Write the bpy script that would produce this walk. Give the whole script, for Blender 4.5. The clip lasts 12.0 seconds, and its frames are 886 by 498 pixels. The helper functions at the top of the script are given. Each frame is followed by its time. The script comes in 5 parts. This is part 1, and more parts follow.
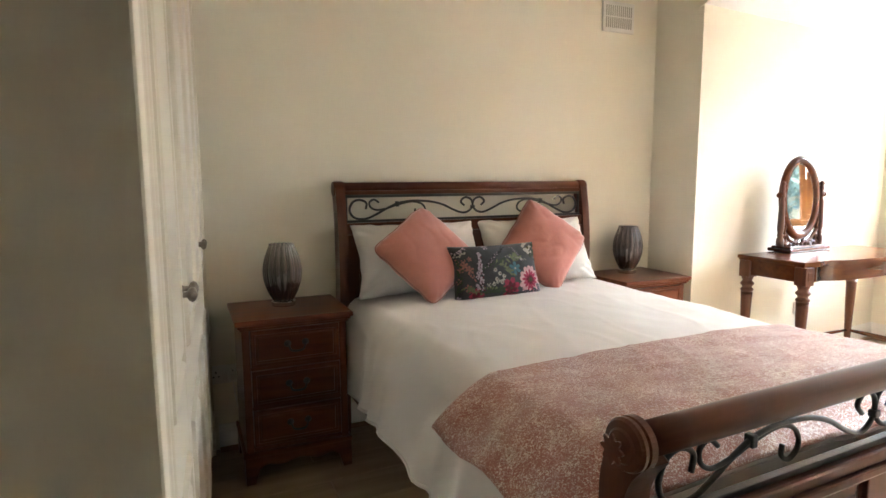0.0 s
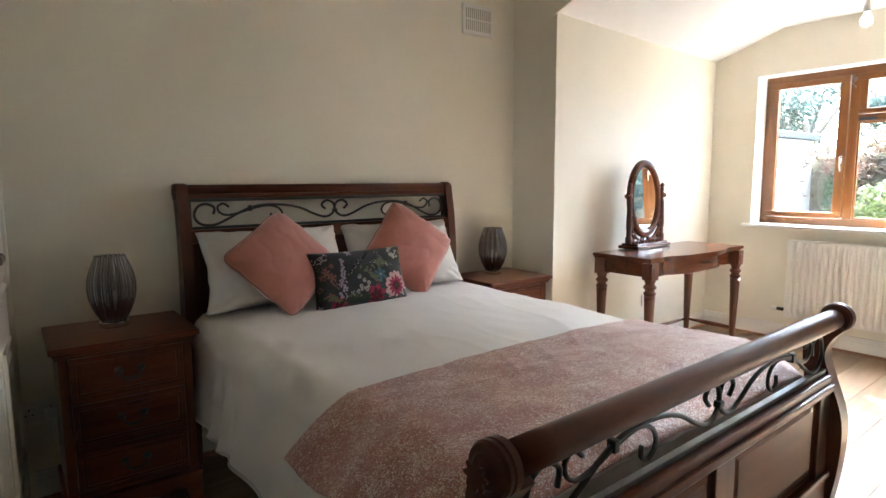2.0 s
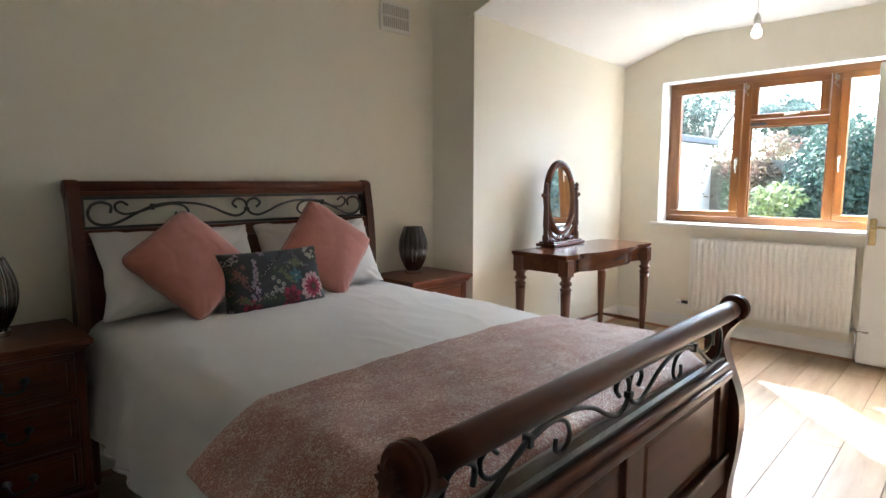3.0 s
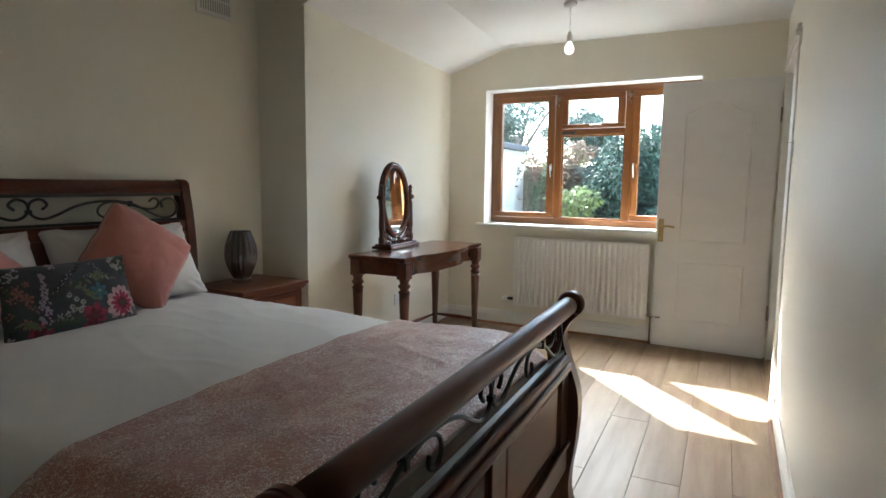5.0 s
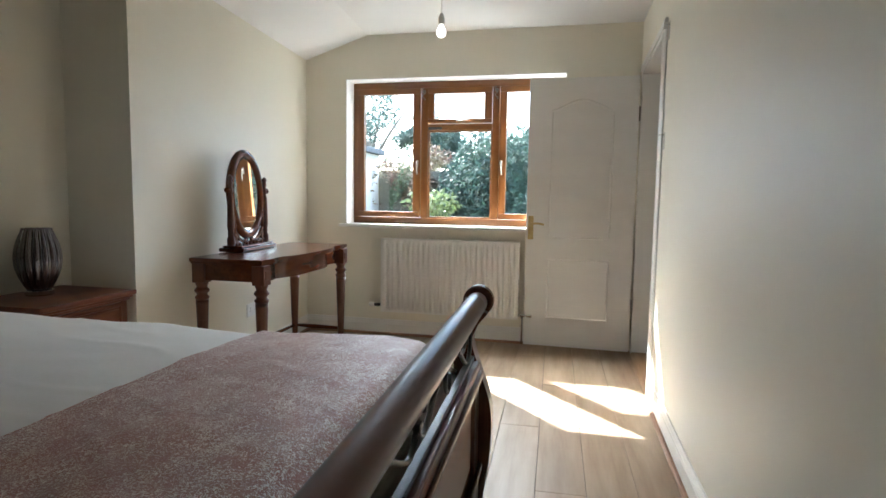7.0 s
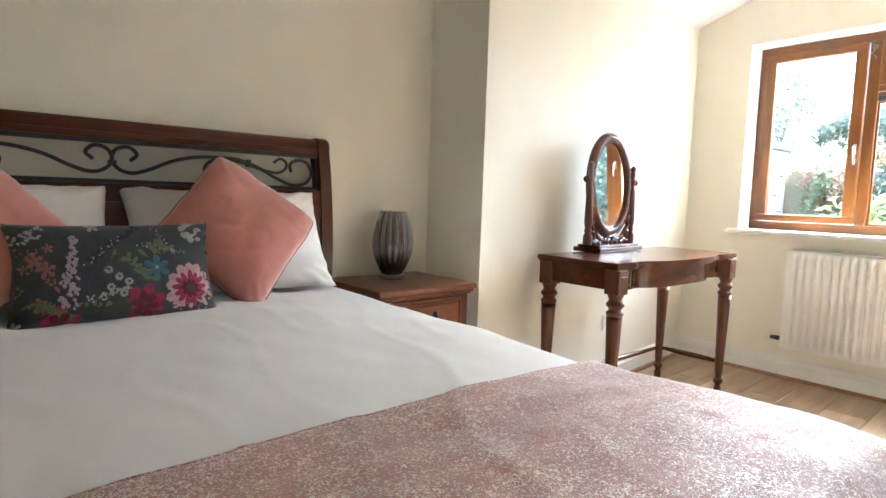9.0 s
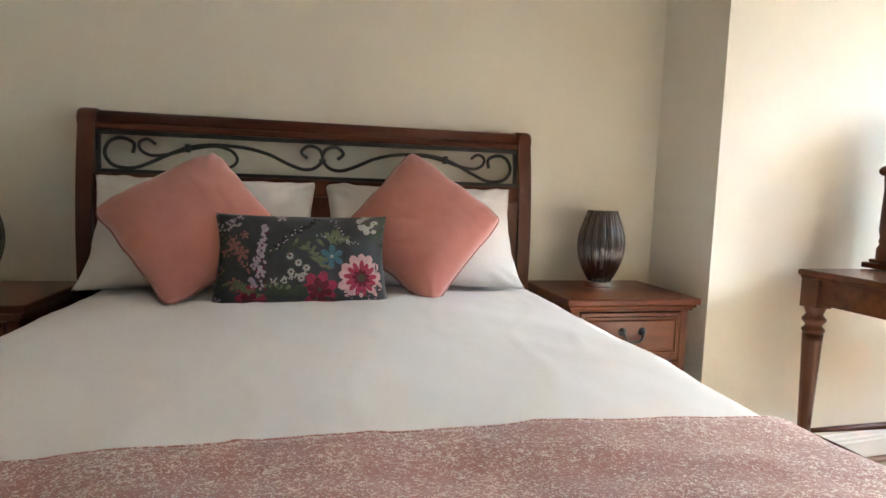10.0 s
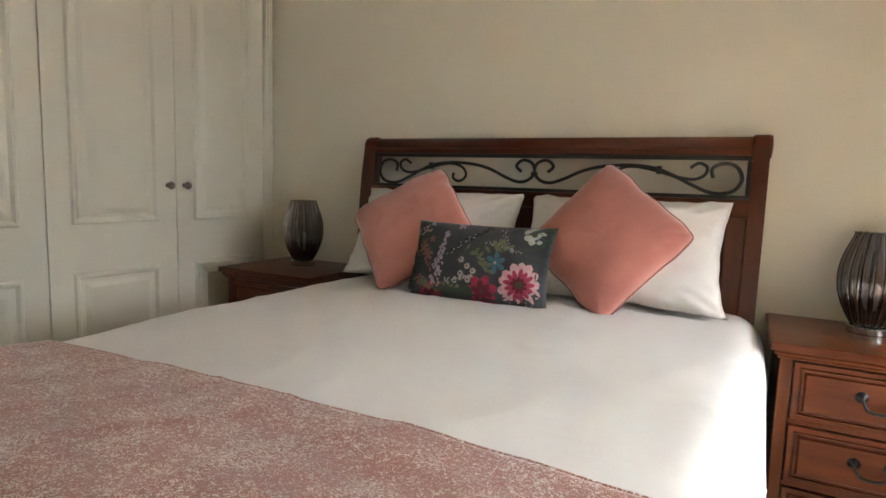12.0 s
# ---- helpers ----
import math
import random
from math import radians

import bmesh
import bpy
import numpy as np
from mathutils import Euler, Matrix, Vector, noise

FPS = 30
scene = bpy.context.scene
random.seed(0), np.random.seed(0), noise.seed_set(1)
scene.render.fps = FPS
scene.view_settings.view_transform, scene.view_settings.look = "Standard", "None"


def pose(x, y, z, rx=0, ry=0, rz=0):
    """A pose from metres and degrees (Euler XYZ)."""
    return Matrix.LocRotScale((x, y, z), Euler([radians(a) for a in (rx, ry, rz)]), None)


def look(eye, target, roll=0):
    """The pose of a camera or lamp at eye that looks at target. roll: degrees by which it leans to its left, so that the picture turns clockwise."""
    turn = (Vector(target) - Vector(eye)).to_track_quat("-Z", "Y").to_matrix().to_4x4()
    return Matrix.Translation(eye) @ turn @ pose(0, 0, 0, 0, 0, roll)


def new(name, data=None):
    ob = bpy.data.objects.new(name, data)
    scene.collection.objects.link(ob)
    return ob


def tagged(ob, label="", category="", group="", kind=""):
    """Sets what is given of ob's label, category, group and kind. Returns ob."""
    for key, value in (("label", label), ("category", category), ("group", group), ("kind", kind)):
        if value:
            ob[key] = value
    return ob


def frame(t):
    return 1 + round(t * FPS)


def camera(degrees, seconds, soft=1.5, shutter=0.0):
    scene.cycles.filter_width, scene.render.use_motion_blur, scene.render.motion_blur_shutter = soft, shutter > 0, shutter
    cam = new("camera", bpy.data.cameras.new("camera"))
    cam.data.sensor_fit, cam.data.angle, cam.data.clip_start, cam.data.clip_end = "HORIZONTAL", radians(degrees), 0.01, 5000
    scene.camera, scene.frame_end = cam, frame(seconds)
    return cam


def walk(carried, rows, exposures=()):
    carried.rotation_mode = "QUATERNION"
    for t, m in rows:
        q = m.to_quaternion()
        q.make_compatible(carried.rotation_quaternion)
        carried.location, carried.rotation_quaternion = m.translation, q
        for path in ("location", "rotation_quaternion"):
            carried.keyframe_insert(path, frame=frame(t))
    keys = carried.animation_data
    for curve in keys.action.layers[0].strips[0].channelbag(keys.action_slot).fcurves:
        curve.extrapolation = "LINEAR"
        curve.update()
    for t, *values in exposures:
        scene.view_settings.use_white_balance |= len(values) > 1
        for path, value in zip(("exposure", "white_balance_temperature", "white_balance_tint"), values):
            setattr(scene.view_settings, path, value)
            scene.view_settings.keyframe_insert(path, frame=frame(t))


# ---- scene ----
cam = camera(75.3, 12.0)
PATH = [
    (0, (-1.378, -2.818, 1.245), (-0.56, -1.009, 1.003), -0.3),
    (0.5, (-1.301, -2.764, 1.254), (-0.41, -0.99, 1.009), -0.4),
    (1, (-1.269, -2.743, 1.248), (-0.278, -1.021, 1.017), -0.6),
    (1.5, (-1.277, -2.743, 1.261), (-0.188, -1.083, 1.021), -0.3),
    (2, (-1.286, -2.736, 1.241), (-0.089, -1.152, 1.006), -0.3),
    (2.5, (-1.276, -2.726, 1.242), (0.017, -1.22, 1.002), -0.0),
    (3, (-1.251, -2.726, 1.23), (0.147, -1.315, 0.996), 0.0),
    (4.8, (-1.238, -2.642, 1.226), (0.503, -1.681, 1.005), 0.6),
    (5, (-1.22, -2.605, 1.225), (0.539, -1.68, 1.002), 0.6),
    (5.5, (-1.156, -2.525, 1.187), (0.664, -1.721, 0.98), 0.5),
    (6, (-1.095, -2.455, 1.16), (0.799, -1.845, 0.962), 0.6),
    (6.5, (-1.035, -2.393, 1.135), (0.908, -1.958, 0.948), 0.7),
    (6.7, (-0.996, -2.374, 1.128), (0.954, -1.972, 0.946), 0.8),
    (8.5, (-0.516, -2.184, 1.066), (1.058, -0.963, 0.883), 1.9),
    (9, (-0.371, -2.118, 1.033), (0.926, -0.607, 0.851), 1.9),
    (9.5, (-0.21, -2.11, 1.014), (0.674, -0.324, 0.841), 2.0),
    (10, (-0.02, -2.119, 1.01), (0.414, -0.177, 0.817), 1.9),
    (10.5, (0.113, -2.089, 0.99), (0.168, -0.099, 0.795), 2.0),
    (11, (0.259, -2.066, 1.035), (-0.107, -0.113, 0.814), 2.1),
    (11.5, (0.444, -2.072, 1.055), (-0.237, -0.206, 0.825), 1.9),
    (12, (0.673, -2.118, 1.066), (-0.246, -0.358, 0.832), 1.9),
]
EXPOSURES = [(0, 5.1, 6500, 10), (1, 4.7, 6300, 10), (1.5, 4.5, 6200, 10), (3, 3.95, 5900, 8), (5, 3.15, 5800, 4), (6.7, 3.1, 5800, 4), (8.3, 4.3, 5850, 6), (9.5, 4.6, 6100, 8), (10.5, 4.7, 6250, 9), (12, 4.55, 6450, 9)]
walk(cam, [(t, look(eye, target, roll)) for t, eye, target, roll in PATH], EXPOSURES)

# ---- light ----
SUN_WAY = Vector((-1.0, -0.93, -1.06)).normalized()
world = bpy.data.worlds.new("sky")
scene.world = world
world.use_nodes = True
sky = world.node_tree.nodes.new("ShaderNodeTexSky")
sky.sky_type = "NISHITA"
sky.sun_disc = False
sky.sun_elevation = math.asin(-SUN_WAY.z)
sky.sun_rotation = math.atan2(-SUN_WAY.x, -SUN_WAY.y)
back = world.node_tree.nodes["Background"]
back.inputs[1].default_value = 0.15
world.node_tree.links.new(sky.outputs[0], back.inputs[0])
sun = bpy.data.lights.new("sun", "SUN")
sun.energy, sun.angle, sun.color = 3.9, radians(0.6), (1.0, 0.97, 0.92)
new("sun", sun).matrix_world = look((8, 8, 8), Vector((8, 8, 8)) + SUN_WAY)


# added area lamp, out of view, stands in for soft open-sky daylight outside the window
lamp = bpy.data.lights.new("added_sky_light", "AREA")
lamp.shape, lamp.size, lamp.size_y, lamp.energy, lamp.color = "RECTANGLE", 6.0, 3.6, 370.0, (0.95, 0.98, 1.0)
new("added_sky_light", lamp).matrix_world = look((13.5, -1.1, 6.9), (0.3, -1.4, 0.9))


# ---- materials ----
def mat(name, c1, c2=None, rough=0.5, scale=(6, 6, 6), detail=4.0, bump=0.0, bump_scale=(60, 60, 60), metal=0.0,
        contrast=(0.35, 0.65), vary=0.0, rough2=None, coat=0.0, spec=0.5, sheen=0.0, space="Object"):
    m = bpy.data.materials.new(name)
    m.use_nodes = True
    nt = m.node_tree
    b = nt.nodes["Principled BSDF"]
    b.inputs["Roughness"].default_value = rough
    b.inputs["Metallic"].default_value = metal
    b.inputs["Coat Weight"].default_value = coat
    b.inputs["Coat Roughness"].default_value = 0.12
    b.inputs["Specular IOR Level"].default_value = spec
    b.inputs["Sheen Weight"].default_value = sheen
    c2 = c2 or tuple(x * 0.94 for x in c1)
    co = nt.nodes.new("ShaderNodeTexCoord")
    mp = nt.nodes.new("ShaderNodeMapping")
    mp.inputs["Scale"].default_value = scale
    nt.links.new(co.outputs[space], mp.inputs["Vector"])
    src = mp.outputs[0]
    if vary:
        info = nt.nodes.new("ShaderNodeObjectInfo")
        add = nt.nodes.new("ShaderNodeVectorMath")
        mul = nt.nodes.new("ShaderNodeMath")
        mul.operation = "MULTIPLY"
        mul.inputs[1].default_value = 57.0
        nt.links.new(info.outputs["Random"], mul.inputs[0])
        nt.links.new(mp.outputs[0], add.inputs[0])
        nt.links.new(mul.outputs[0], add.inputs[1])
        src = add.outputs[0]
    n = nt.nodes.new("ShaderNodeTexNoise")
    n.inputs["Scale"].default_value = 1.0
    n.inputs["Detail"].default_value = detail
    n.inputs["Roughness"].default_value = 0.6
    nt.links.new(src, n.inputs["Vector"])
    r = nt.nodes.new("ShaderNodeValToRGB")
    r.color_ramp.elements[0].position, r.color_ramp.elements[1].position = contrast
    r.color_ramp.elements[0].color, r.color_ramp.elements[1].color = (*c1, 1), (*c2, 1)
    nt.links.new(n.outputs["Fac"], r.inputs["Fac"])
    out = r.outputs["Color"]
    if vary:
        hsv = nt.nodes.new("ShaderNodeHueSaturation")
        rng = nt.nodes.new("ShaderNodeMapRange")
        rng.inputs["To Min"].default_value, rng.inputs["To Max"].default_value = 1 - vary, 1 + vary
        nt.links.new(info.outputs["Random"], rng.inputs["Value"])
        nt.links.new(rng.outputs[0], hsv.inputs["Value"])
        nt.links.new(out, hsv.inputs["Color"])
        out = hsv.outputs["Color"]
    nt.links.new(out, b.inputs["Base Color"])
    if rough2 is not None:
        rr = nt.nodes.new("ShaderNodeMapRange")
        rr.inputs["To Min"].default_value, rr.inputs["To Max"].default_value = rough, rough2
        nt.links.new(n.outputs["Fac"], rr.inputs["Value"])
        nt.links.new(rr.outputs[0], b.inputs["Roughness"])
    if bump:
        mp2 = nt.nodes.new("ShaderNodeMapping")
        mp2.inputs["Scale"].default_value = bump_scale
        nt.links.new(co.outputs[space], mp2.inputs["Vector"])
        n2 = nt.nodes.new("ShaderNodeTexNoise")
        n2.inputs["Scale"].default_value = 1.0
        n2.inputs["Detail"].default_value = 3.0
        nt.links.new(mp2.outputs[0], n2.inputs["Vector"])
        bp = nt.nodes.new("ShaderNodeBump")
        bp.inputs["Strength"].default_value = bump
        bp.inputs["Distance"].default_value = 0.002
        nt.links.new(n2.outputs["Fac"], bp.inputs["Height"])
        nt.links.new(bp.outputs[0], b.inputs["Normal"])
    return m


def glass(name, color, rough=0.0, ior=1.45, thin=False):
    m = bpy.data.materials.new(name)
    m.use_nodes = True
    b = m.node_tree.nodes["Principled BSDF"]
    b.inputs["Base Color"].default_value = (*color, 1)
    b.inputs["Roughness"].default_value = rough
    b.inputs["Transmission Weight"].default_value = 1.0
    b.inputs["IOR"].default_value = ior
    return m


WALL = mat("cream wall paint", (0.815, 0.775, 0.655), (0.795, 0.755, 0.635), 0.5, (1.3, 1.3, 1.3), 5, 0.25, (90, 90, 90))
CEIL = mat("white ceiling paint", (0.84, 0.83, 0.81), (0.81, 0.80, 0.78), 0.75, (1.5, 1.5, 1.5), 4, 0.25, (70, 70, 70))
GLOSS = mat("white gloss paint", (0.80, 0.79, 0.75), (0.76, 0.75, 0.71), 0.3, (3, 3, 3), 3, 0.08, (30, 30, 30))
DOORW = mat("white door paint", (0.78, 0.76, 0.72), (0.75, 0.73, 0.69), 0.38, (2, 2, 8), 3, 0.25, (300, 300, 12))
WARD = mat("ivory wardrobe paint", (0.72, 0.68, 0.57), (0.69, 0.65, 0.54), 0.36, (2, 2, 2), 3, 0.06, (40, 40, 40))
PVC = mat("radiator enamel", (0.85, 0.84, 0.79), (0.83, 0.82, 0.77), 0.32, (3, 3, 3), 3)
PLANK = mat("light oak laminate", (0.38, 0.275, 0.185), (0.25, 0.17, 0.105), 0.46, (1.6, 14, 6), 7, 0.12, (8, 160, 60), vary=0.10, contrast=(0.3, 0.75), rough2=0.6, spec=0.22)
BEAD = mat("oak beading", (0.30, 0.15, 0.07), (0.22, 0.105, 0.045), 0.4, (3, 60, 60), 4)
BEDW = mat("dark cherry wood", (0.078, 0.021, 0.009), (0.125, 0.036, 0.014), 0.26, (2.2, 30, 30), 7, 0.02, (6, 90, 90), coat=0.0, rough2=0.34, spec=0.24)
BEDV = mat("dark cherry wood upright", (0.07, 0.019, 0.009), (0.115, 0.032, 0.014), 0.26, (30, 30, 2.2), 6, 0.06, (120, 120, 6), coat=0.12, rough2=0.34, spec=0.35)
NSW = mat("cherry nightstand wood", (0.088, 0.021, 0.008), (0.165, 0.043, 0.014), 0.26, (3, 28, 28), 6, 0.05, (6, 120, 120), coat=0.12, spec=0.32, rough2=0.36)
TABW = mat("walnut brown wood", (0.068, 0.018, 0.007), (0.11, 0.032, 0.011), 0.22, (3, 30, 30), 6, 0.02, (6, 120, 120), coat=0.08, spec=0.35)
TABV = mat("walnut brown turned wood", (0.07, 0.020, 0.008), (0.13, 0.038, 0.013), 0.24, (30, 30, 3), 6, 0.06, (120, 120, 6), coat=0.2, rough2=0.34, spec=0.4)
WINW = mat("golden stained window wood", (0.25, 0.10, 0.027), (0.165, 0.062, 0.017), 0.3, (22, 22, 2.5), 6, 0.1, (160, 160, 10), coat=0.2)
WINH = mat("golden stained window rail wood", (0.25, 0.10, 0.027), (0.165, 0.062, 0.017), 0.3, (22, 2.5, 22), 6, 0.1, (160, 10, 160), coat=0.2)
WINV = WINW
IRON = mat("black wrought iron", (0.012, 0.012, 0.013), (0.02, 0.02, 0.022), 0.38, (30, 30, 30), 4, 0.2, (150, 150, 150), spec=0.6)
CHROME = mat("polished chrome", (0.72, 0.71, 0.70), (0.6, 0.6, 0.59), 0.12, (40, 40, 4), 3, metal=1.0)
BRASS = mat("aged brass", (0.55, 0.42, 0.2), (0.42, 0.31, 0.14), 0.28, (30, 30, 30), 3, metal=1.0)
PEWTER = mat("pewter metal", (0.32, 0.28, 0.24), (0.2, 0.17, 0.14), 0.3, (60, 60, 60), 3, metal=1.0)
PLASTIC = mat("white plastic", (0.78, 0.77, 0.73), None, 0.35)
DARK = mat("dark hole shade and print", (0.01, 0.01, 0.01), None, 0.8)
COTTON = mat("white cotton", (0.80, 0.775, 0.75), (0.77, 0.745, 0.72), 0.85, (3, 3, 3), 5, 0.5, (25, 25, 25), sheen=0.15)
PILLOWC = mat("white pillow cotton", (0.80, 0.775, 0.745), (0.765, 0.74, 0.71), 0.85, (4, 4, 4), 5, 0.4, (30, 30, 30), sheen=0.15)
PINK = mat("pink velvet", (0.60, 0.225, 0.175), (0.50, 0.175, 0.135), 0.75, (5, 5, 5), 5, 0.3, (50, 50, 50), sheen=0.6)
PIPING = mat("pink piping", (0.42, 0.17, 0.14), None, 0.7)
FLORAL = mat("charcoal cushion fabric", (0.022, 0.023, 0.027), (0.045, 0.048, 0.054), 0.85, (12, 12, 12), 5, 0.5, (220, 220, 220), sheen=0.2)
BULB = mat("opal bulb glass", (0.85, 0.84, 0.82), None, 0.15)
LIT = mat("lit opal bulb", (0.9, 0.88, 0.84), None, 0.2)
LIT.node_tree.nodes["Principled BSDF"].inputs["Emission Color"].default_value = (1.0, 0.93, 0.82, 1)
LIT.node_tree.nodes["Principled BSDF"].inputs["Emission Strength"].default_value = 0.35
MIRROR = mat("mirror silver", (0.9, 0.9, 0.9), (0.9, 0.9, 0.9), 0.01, metal=1.0)
PANE = glass("window glass", (1, 1, 1))


def smoked(name, tint, gloss=0.10):
    m = bpy.data.materials.new(name)
    m.use_nodes = True
    nt = m.node_tree
    nt.nodes.remove(nt.nodes["Principled BSDF"])
    t, g, mx = nt.nodes.new("ShaderNodeBsdfTransparent"), nt.nodes.new("ShaderNodeBsdfGlossy"), nt.nodes.new("ShaderNodeMixShader")
    fr, add = nt.nodes.new("ShaderNodeFresnel"), nt.nodes.new("ShaderNodeMath")
    t.inputs["Color"].default_value = (*tint, 1)
    g.inputs["Color"].default_value = (0.9, 0.9, 0.9, 1)
    g.inputs["Roughness"].default_value = 0.08
    fr.inputs["IOR"].default_value = 1.5
    add.inputs[1].default_value = gloss - 0.04
    nt.links.new(fr.outputs[0], add.inputs[0])
    nt.links.new(add.outputs[0], mx.inputs[0])
    nt.links.new(t.outputs[0], mx.inputs[1])
    nt.links.new(g.outputs[0], mx.inputs[2])
    nt.links.new(mx.outputs[0], nt.nodes["Material Output"].inputs["Surface"])
    return m


SMOKE = smoked("smoked lamp glass", (0.66, 0.61, 0.62))
SMOKE_GROOVE_SHADE = smoked("groove shade glass", (0.05, 0.038, 0.04), 0.14)
GRASS = mat("lawn", (0.05, 0.085, 0.02), (0.08, 0.11, 0.03), 0.9, (3, 3, 3), 6, 0.6, (30, 30, 30))
FENCE = mat("weathered fence wood", (0.20, 0.185, 0.135), (0.12, 0.115, 0.085), 0.8, (3, 3, 30), 5, 0.3, (20, 20, 120), vary=0.1)
RENDER = mat("white render", (0.78, 0.77, 0.74), (0.72, 0.71, 0.68), 0.8, (3, 3, 3), 5, 0.4, (40, 40, 40))
LEAD = mat("dark roof felt", (0.06, 0.065, 0.075), None, 0.7)


def runner_cloth():
    m = mat("pink sequinned cloth", (0.34, 0.125, 0.088), (0.41, 0.16, 0.118), 0.6, (7, 7, 7), 5, 0.5, (35, 35, 35), sheen=0.4)
    nt = m.node_tree
    b = nt.nodes["Principled BSDF"]
    ramp = [n for n in nt.nodes if n.type == "VALTORGB"][0]
    co = [n for n in nt.nodes if n.type == "TEX_COORD"][0]
    f = nt.nodes.new("ShaderNodeTexNoise")
    f.inputs["Scale"].default_value = 215.0
    f.inputs["Detail"].default_value = 2.5
    f.inputs["Distortion"].default_value = 1.6
    g = nt.nodes.new("ShaderNodeTexNoise")
    g.inputs["Scale"].default_value = 16.0
    g.inputs["Detail"].default_value = 4.0
    nt.links.new(co.outputs["Object"], f.inputs["Vector"])
    nt.links.new(co.outputs["Object"], g.inputs["Vector"])
    add = nt.nodes.new("ShaderNodeMath")
    add.operation = "MULTIPLY_ADD"
    add.inputs[1].default_value = 0.26
    nt.links.new(g.outputs["Fac"], add.inputs[0])
    nt.links.new(f.outputs["Fac"], add.inputs[2])
    cut = nt.nodes.new("ShaderNodeMapRange")
    cut.inputs["From Min"].default_value, cut.inputs["From Max"].default_value = 0.665, 0.715
    nt.links.new(add.outputs[0], cut.inputs["Value"])
    mix = nt.nodes.new("ShaderNodeMix")
    mix.data_type = "RGBA"
    nt.links.new(cut.outputs[0], mix.inputs["Factor"])
    nt.links.new(ramp.outputs["Color"], mix.inputs[6])
    mix.inputs[7].default_value = (0.78, 0.66, 0.59, 1)
    nt.links.new(mix.outputs[2], b.inputs["Base Color"])
    rr = nt.nodes.new("ShaderNodeMapRange")
    rr.inputs["To Min"].default_value, rr.inputs["To Max"].default_value = 0.55, 0.3
    nt.links.new(cut.outputs[0], rr.inputs["Value"])
    nt.links.new(rr.outputs[0], b.inputs["Roughness"])
    mm = nt.nodes.new("ShaderNodeMath")
    mm.operation = "MULTIPLY"
    mm.inputs[1].default_value = 0.55
    nt.links.new(cut.outputs[0], mm.inputs[0])
    nt.links.new(mm.outputs[0], b.inputs["Metallic"])
    relief = nt.nodes.new("ShaderNodeBump")
    relief.inputs["Strength"].default_value = 0.9
    relief.inputs["Distance"].default_value = 0.0022
    nt.links.new(f.outputs["Fac"], relief.inputs["Height"])
    nt.links.new(b.inputs["Normal"].links[0].from_socket, relief.inputs["Normal"])
    nt.links.new(relief.outputs[0], b.inputs["Normal"])
    return m


SEQUIN = runner_cloth()


# ---- builders ----
def finish(name, bm, material, smooth=False):
    bmesh.ops.recalc_face_normals(bm, faces=bm.faces)
    me = bpy.data.meshes.new(name)
    bm.to_mesh(me)
    bm.free()
    me.materials.append(material)
    if smooth:
        for p in me.polygons:
            p.use_smooth = True
    return me


def part(name, bm, material, parent, label="", smooth=False):
    ob = new(name, finish(name, bm, material, smooth))
    ob.parent = parent
    if label:
        ob["label"] = label
    return ob


def thing(name, at, label, category, group="", turn=0.0, kind=""):
    ob = new(name)
    ob.matrix_world = pose(*at, 0, 0, turn)
    return tagged(ob, label, category, group, kind)


def solo(name, bm, material, label, category="", group="", kind="", smooth=False):
    return tagged(new(name, finish(name, bm, material, smooth)), label, category, group, kind)


def box(x0, x1, y0, y1, z0, z1, bevel=0.0, bm=None, segs=2):
    b = bmesh.new()
    bmesh.ops.create_cube(b, size=1)
    for v in b.verts:
        v.co = Vector((x0 + (v.co.x + 0.5) * (x1 - x0), y0 + (v.co.y + 0.5) * (y1 - y0), z0 + (v.co.z + 0.5) * (z1 - z0)))
    if bevel:
        bmesh.ops.bevel(b, geom=b.edges[:], offset=bevel, segments=segs, profile=0.5, affect="EDGES")
    return b if bm is None else join(bm, b)


def join(bm, other):
    me = bpy.data.meshes.new("tmp")
    other.to_mesh(me)
    other.free()
    bm.from_mesh(me)
    bpy.data.meshes.remove(me)
    return bm


def prism(points, a0, a1, axis="z", bevel=0.0, bm=None):
    """A polygon swept from a0 to a1 along an axis. Points are the two other coordinates in order."""
    b = bmesh.new()

    def at(p, a):
        return {"z": (p[0], p[1], a), "x": (a, p[0], p[1]), "y": (p[0], a, p[1])}[axis]
    lo = [b.verts.new(at(p, a0)) for p in points]
    hi = [b.verts.new(at(p, a1)) for p in points]
    b.faces.new(lo)
    b.faces.new(hi)
    n = len(points)
    for i in range(n):
        b.faces.new((lo[i], lo[(i + 1) % n], hi[(i + 1) % n], hi[i]))
    if bevel:
        edges = [e for e in b.edges if abs(({"z": 2, "x": 0, "y": 1}[axis] == 2) * (e.verts[0].co.z - e.verts[1].co.z)
                 + ({"z": 2, "x": 0, "y": 1}[axis] == 0) * (e.verts[0].co.x - e.verts[1].co.x)
                 + ({"z": 2, "x": 0, "y": 1}[axis] == 1) * (e.verts[0].co.y - e.verts[1].co.y)) < 1e-6]
        bmesh.ops.bevel(b, geom=edges, offset=bevel, segments=2, profile=0.5, affect="EDGES")
    return b if bm is None else join(bm, b)


